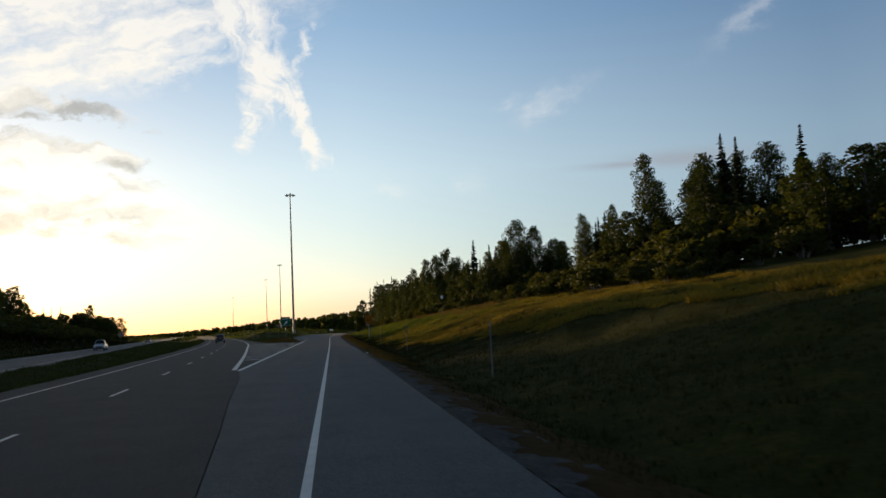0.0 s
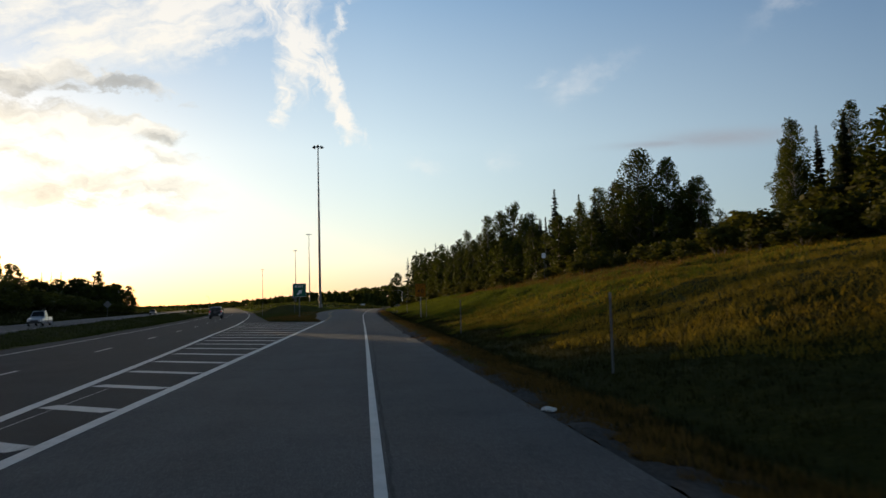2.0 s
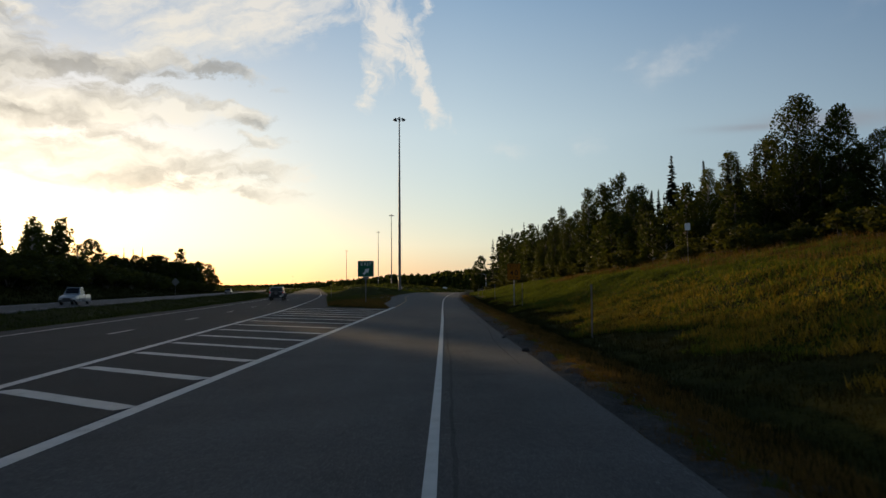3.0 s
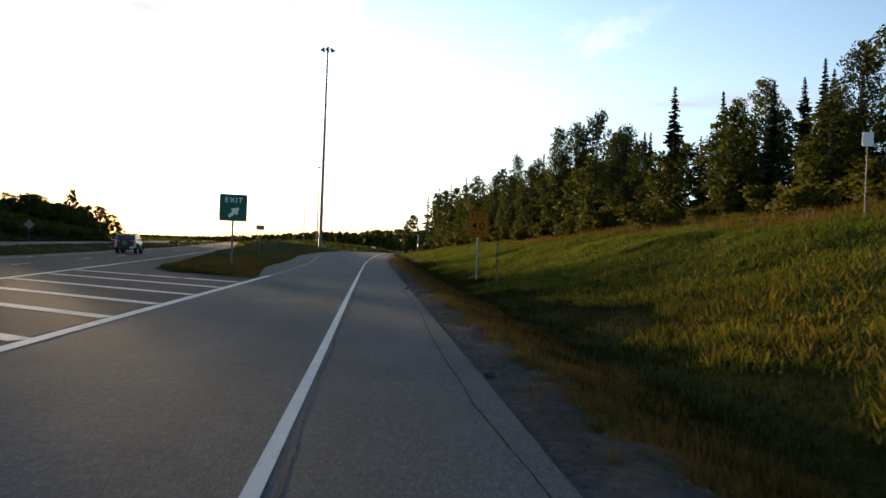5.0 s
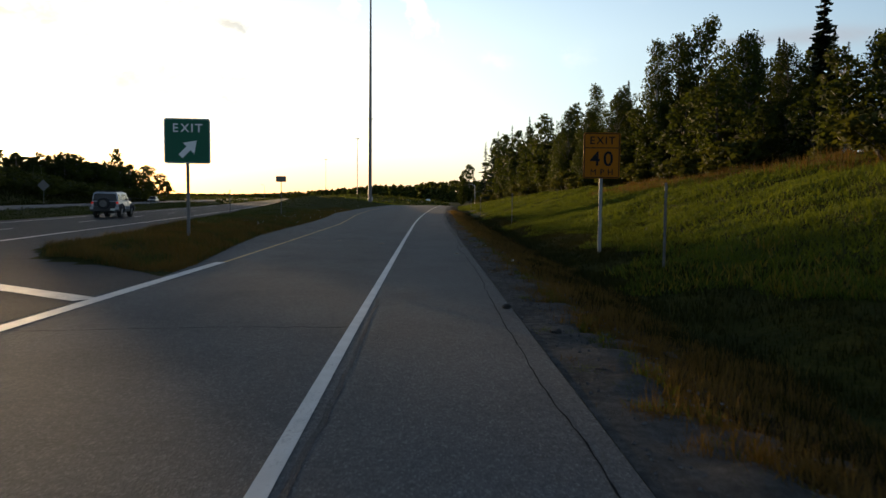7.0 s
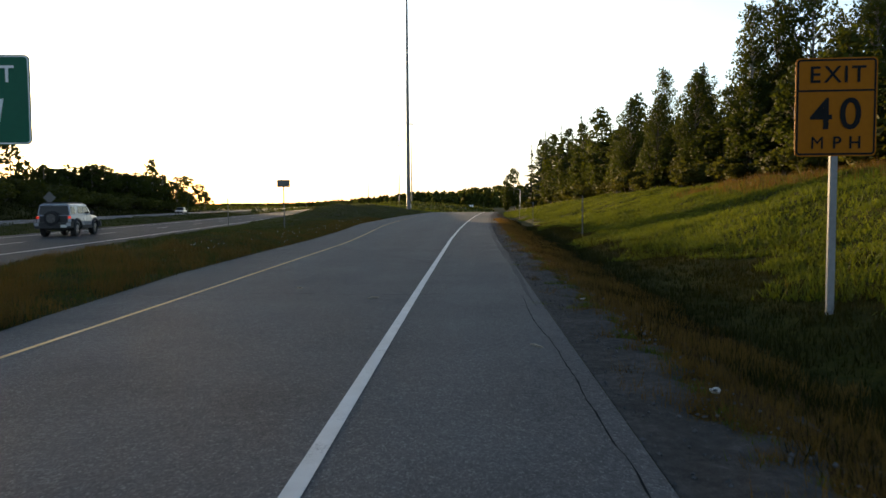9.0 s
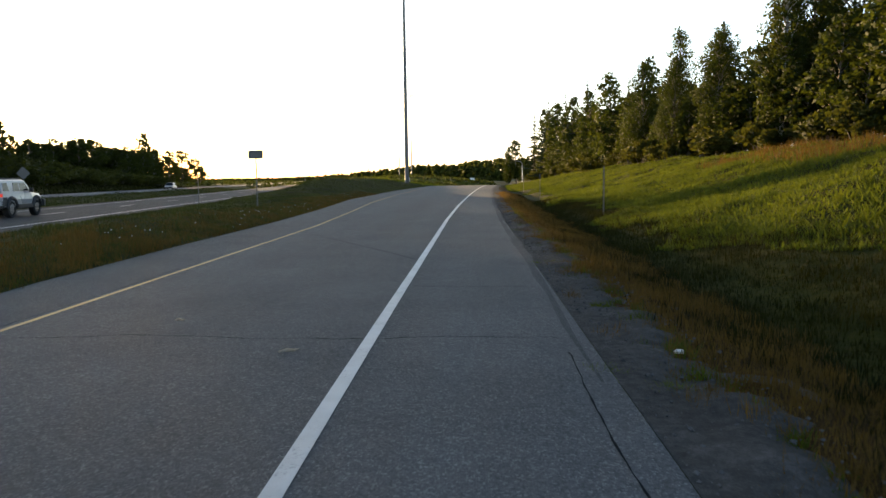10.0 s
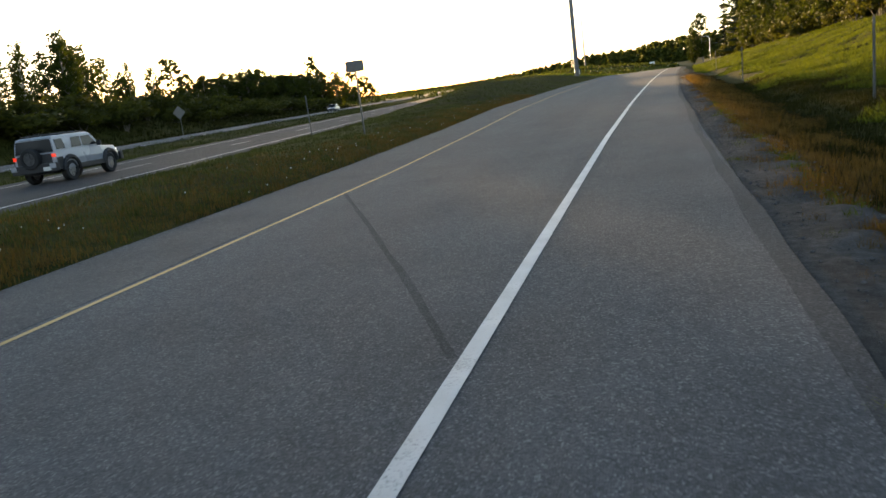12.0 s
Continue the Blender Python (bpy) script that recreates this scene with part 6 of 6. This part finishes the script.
def road_car(m, name, label, paint, length, height, cab, bed):
    """A plain saloon or pickup; it points along +y."""
    t = thing(name, label, "car", m)
    h, w = length / 2, 0.92

    def lower(y, half, z0, z1):
        return [(-half, y, z0), (half, y, z0), (half, y, (z0 + z1) / 2), (half - 0.07, y, z1), (-half + 0.07, y, z1), (-half, y, (z0 + z1) / 2)]
    belt = height * 0.57
    bm = bmesh.new()
    loft(bm, [lower(-h, w * 0.9, 0.45, belt * 0.95), lower(-h + 0.15, w, 0.36, belt), lower(cab[1], w, 0.34, belt), lower(h - 0.35, w * 0.95, 0.36, belt * 0.86), lower(h, w * 0.82, 0.42, belt * 0.72)])
    bevel(bm, 0.03, 2)
    body = part("body", bm, paint, t)
    bm = bmesh.new()
    loft(bm, [[(-0.83, cab[0], belt - 0.02), (0.83, cab[0], belt - 0.02), (0.83, cab[1], belt - 0.02), (-0.83, cab[1], belt - 0.02)],
              [(-0.66, cab[0] + 0.25, height), (0.66, cab[0] + 0.25, height), (0.66, cab[1] - 0.75, height), (-0.66, cab[1] - 0.75, height)]])
    bevel(bm, 0.03, 2)
    cabin = part("cabin", bm, paint, t)
    z0, z1 = belt + 0.04, height - 0.08
    k = 0.17 / (height - belt)
    for sg in (-1, 1):
        s = lambda y, z: (sg * (0.83 - (z - belt) * k), y, z)  # noqa: E731
        quad_sheet("side_window", [s(cab[0] + 0.2, z0), s(cab[1] - 0.35, z0), s(cab[1] - 0.78, z1), s(cab[0] + 0.32, z1)], M_GLASS, cabin, (0.012 * sg, 0, 0.003))
        quad_sheet("headlamp", [(sg * 0.42, h - 0.03, belt * 0.55), (sg * 0.74, h - 0.06, belt * 0.55), (sg * 0.74, h - 0.06, belt * 0.70), (sg * 0.42, h - 0.03, belt * 0.70)], M_LAMP_WHITE, body, (0, 0.03, 0))
        quad_sheet("tail_lamp", [(sg * 0.62, -h, belt * 0.70), (sg * 0.82, -h, belt * 0.70), (sg * 0.82, -h, belt * 0.88), (sg * 0.62, -h, belt * 0.88)], M_LAMP_RED, body, (0, -0.02, 0))
        for wy in (-h + 0.95, h - 0.95):
            wheel(t, sg * 0.78, wy, 0.35, 0.35, 0.22)
    quad_sheet("windscreen", [(-0.72, cab[1] - 0.08, z0), (0.72, cab[1] - 0.08, z0), (0.60, cab[1] - 0.66, z1), (-0.60, cab[1] - 0.66, z1)], M_GLASS, cabin, (0, 0.012, 0.008))
    bm = bmesh.new()
    box(bm, -0.86, 0.86, h - 0.12, h + 0.06, 0.34, 0.55)
    bevel(bm, 0.03, 2)
    part("front_bumper", bm, M_CAR_DARK, t)
    quad_sheet("grille", [(-0.4, h, belt * 0.52), (0.4, h, belt * 0.52), (0.4, h, belt * 0.70), (-0.4, h, belt * 0.70)], M_CAR_DARK, body, (0, 0.02, 0))
    return t


suv(pose(-20.75, 167.3, 0.0, 0, 0, 8.0))
road_car(pose(float(opp_mid(148)) + 0.9, 148.0, 0.0, 0, 0, 190), "pickup_truck", "pale pickup truck with lit headlamps on the far carriageway", M_CAR_WHITE, 5.6, 1.85, (-0.7, 1.2), True)
road_car(pose(float(opp_mid(290)) + 1.2, 290.0, 0.0, 0, 0, 190), "saloon_car", "dark saloon car with lit headlamps on the far carriageway", M_CAR_GREY, 4.6, 1.45, (-1.6, 1.0), False)


# ---------------------------------------------------------------- litter and stones
M_PAPER = plain("crumpled_paper", (0.60, 0.58, 0.54), 0.8, 0.0, 0.15, 25.0)
M_STICK = plain("dry_stick", (0.32, 0.27, 0.20), 0.85, 0.0, 0.2, 40.0)
M_CLOD = plain("earth_clod", (0.030, 0.026, 0.022), 0.95, 0.0, 0.2, 30.0, 0.5)


def lump(name, label, category, x, y, size, mat, seed, squash=0.6, group=""):
    rr = random.Random(seed)
    bm = bmesh.new()
    bmesh.ops.create_icosphere(bm, subdivisions=2, radius=size)
    for v in bm.verts:
        n = noise.noise(v.co * (2.2 / size) + Vector((seed, 0, 0)))
        v.co *= 1 + 0.45 * n + rr.uniform(-0.1, 0.1)
        v.co.z *= squash
    z = max(float(land(x, y)), -0.03 if x > float(ramp_right(y)) else 0.0)
    ob = part(name, bm, mat)
    ob.matrix_basis = pose(x, y, z + size * squash * 0.55, 0, 0, rr.uniform(0, 360))
    return tagged(ob, label, category, group)


for k, (x, y, size) in enumerate(((3.93, 87.3, 0.10), (3.6, 123.1, 0.07), (4.29, 122.4, 0.08), (4.0, 121.2, 0.07), (4.1, 119.2, 0.06), (3.85, 104.0, 0.08), (3.75, 92.5, 0.06), (4.1, 112.5, 0.07), (3.9, 129.0, 0.05))):
    lump("earth_clod", "dark clod of earth on the gravel edge", "clod", x, y, size, M_CLOD, k + 3, 0.6, "clods on the shoulder")
lump("paper_scrap", "crumpled pale paper at the grass edge", "litter", 4.39, 138.1, 0.05, M_PAPER, 21, 0.45, "litter")
lump("paper_scrap", "crumpled pale paper on the gravel", "litter", 4.62, 131.8, 0.045, M_PAPER, 22, 0.6, "litter")
lump("paper_scrap", "small pale scrap on the asphalt", "litter", 4.45, 62.3, 0.12, M_PAPER, 23, 0.4, "litter")


def stick(x, y, length, turn, label):
    bm = bmesh.new()
    tube(bm, [(0, 0, 0.014), (length * 0.4, 0.02, 0.02), (length * 0.7, -0.01, 0.016), (length, 0.015, 0.014)], [0.008, 0.014, 0.012, 0.006], 6)
    ob = part("stick", bm, M_STICK)
    ob.matrix_basis = pose(x, y, 0.002, 0, 0, turn)
    tagged(ob, label, "stick", "sticks on the asphalt")


stick(0.72, 138.0, 0.20, 35, "pale splintered stick on the asphalt")
stick(-0.9, 139.6, 0.10, 10, "short pale stick on the asphalt")
stick(3.3, 133.6, 0.22, 120, "thin pale stick by the crack")
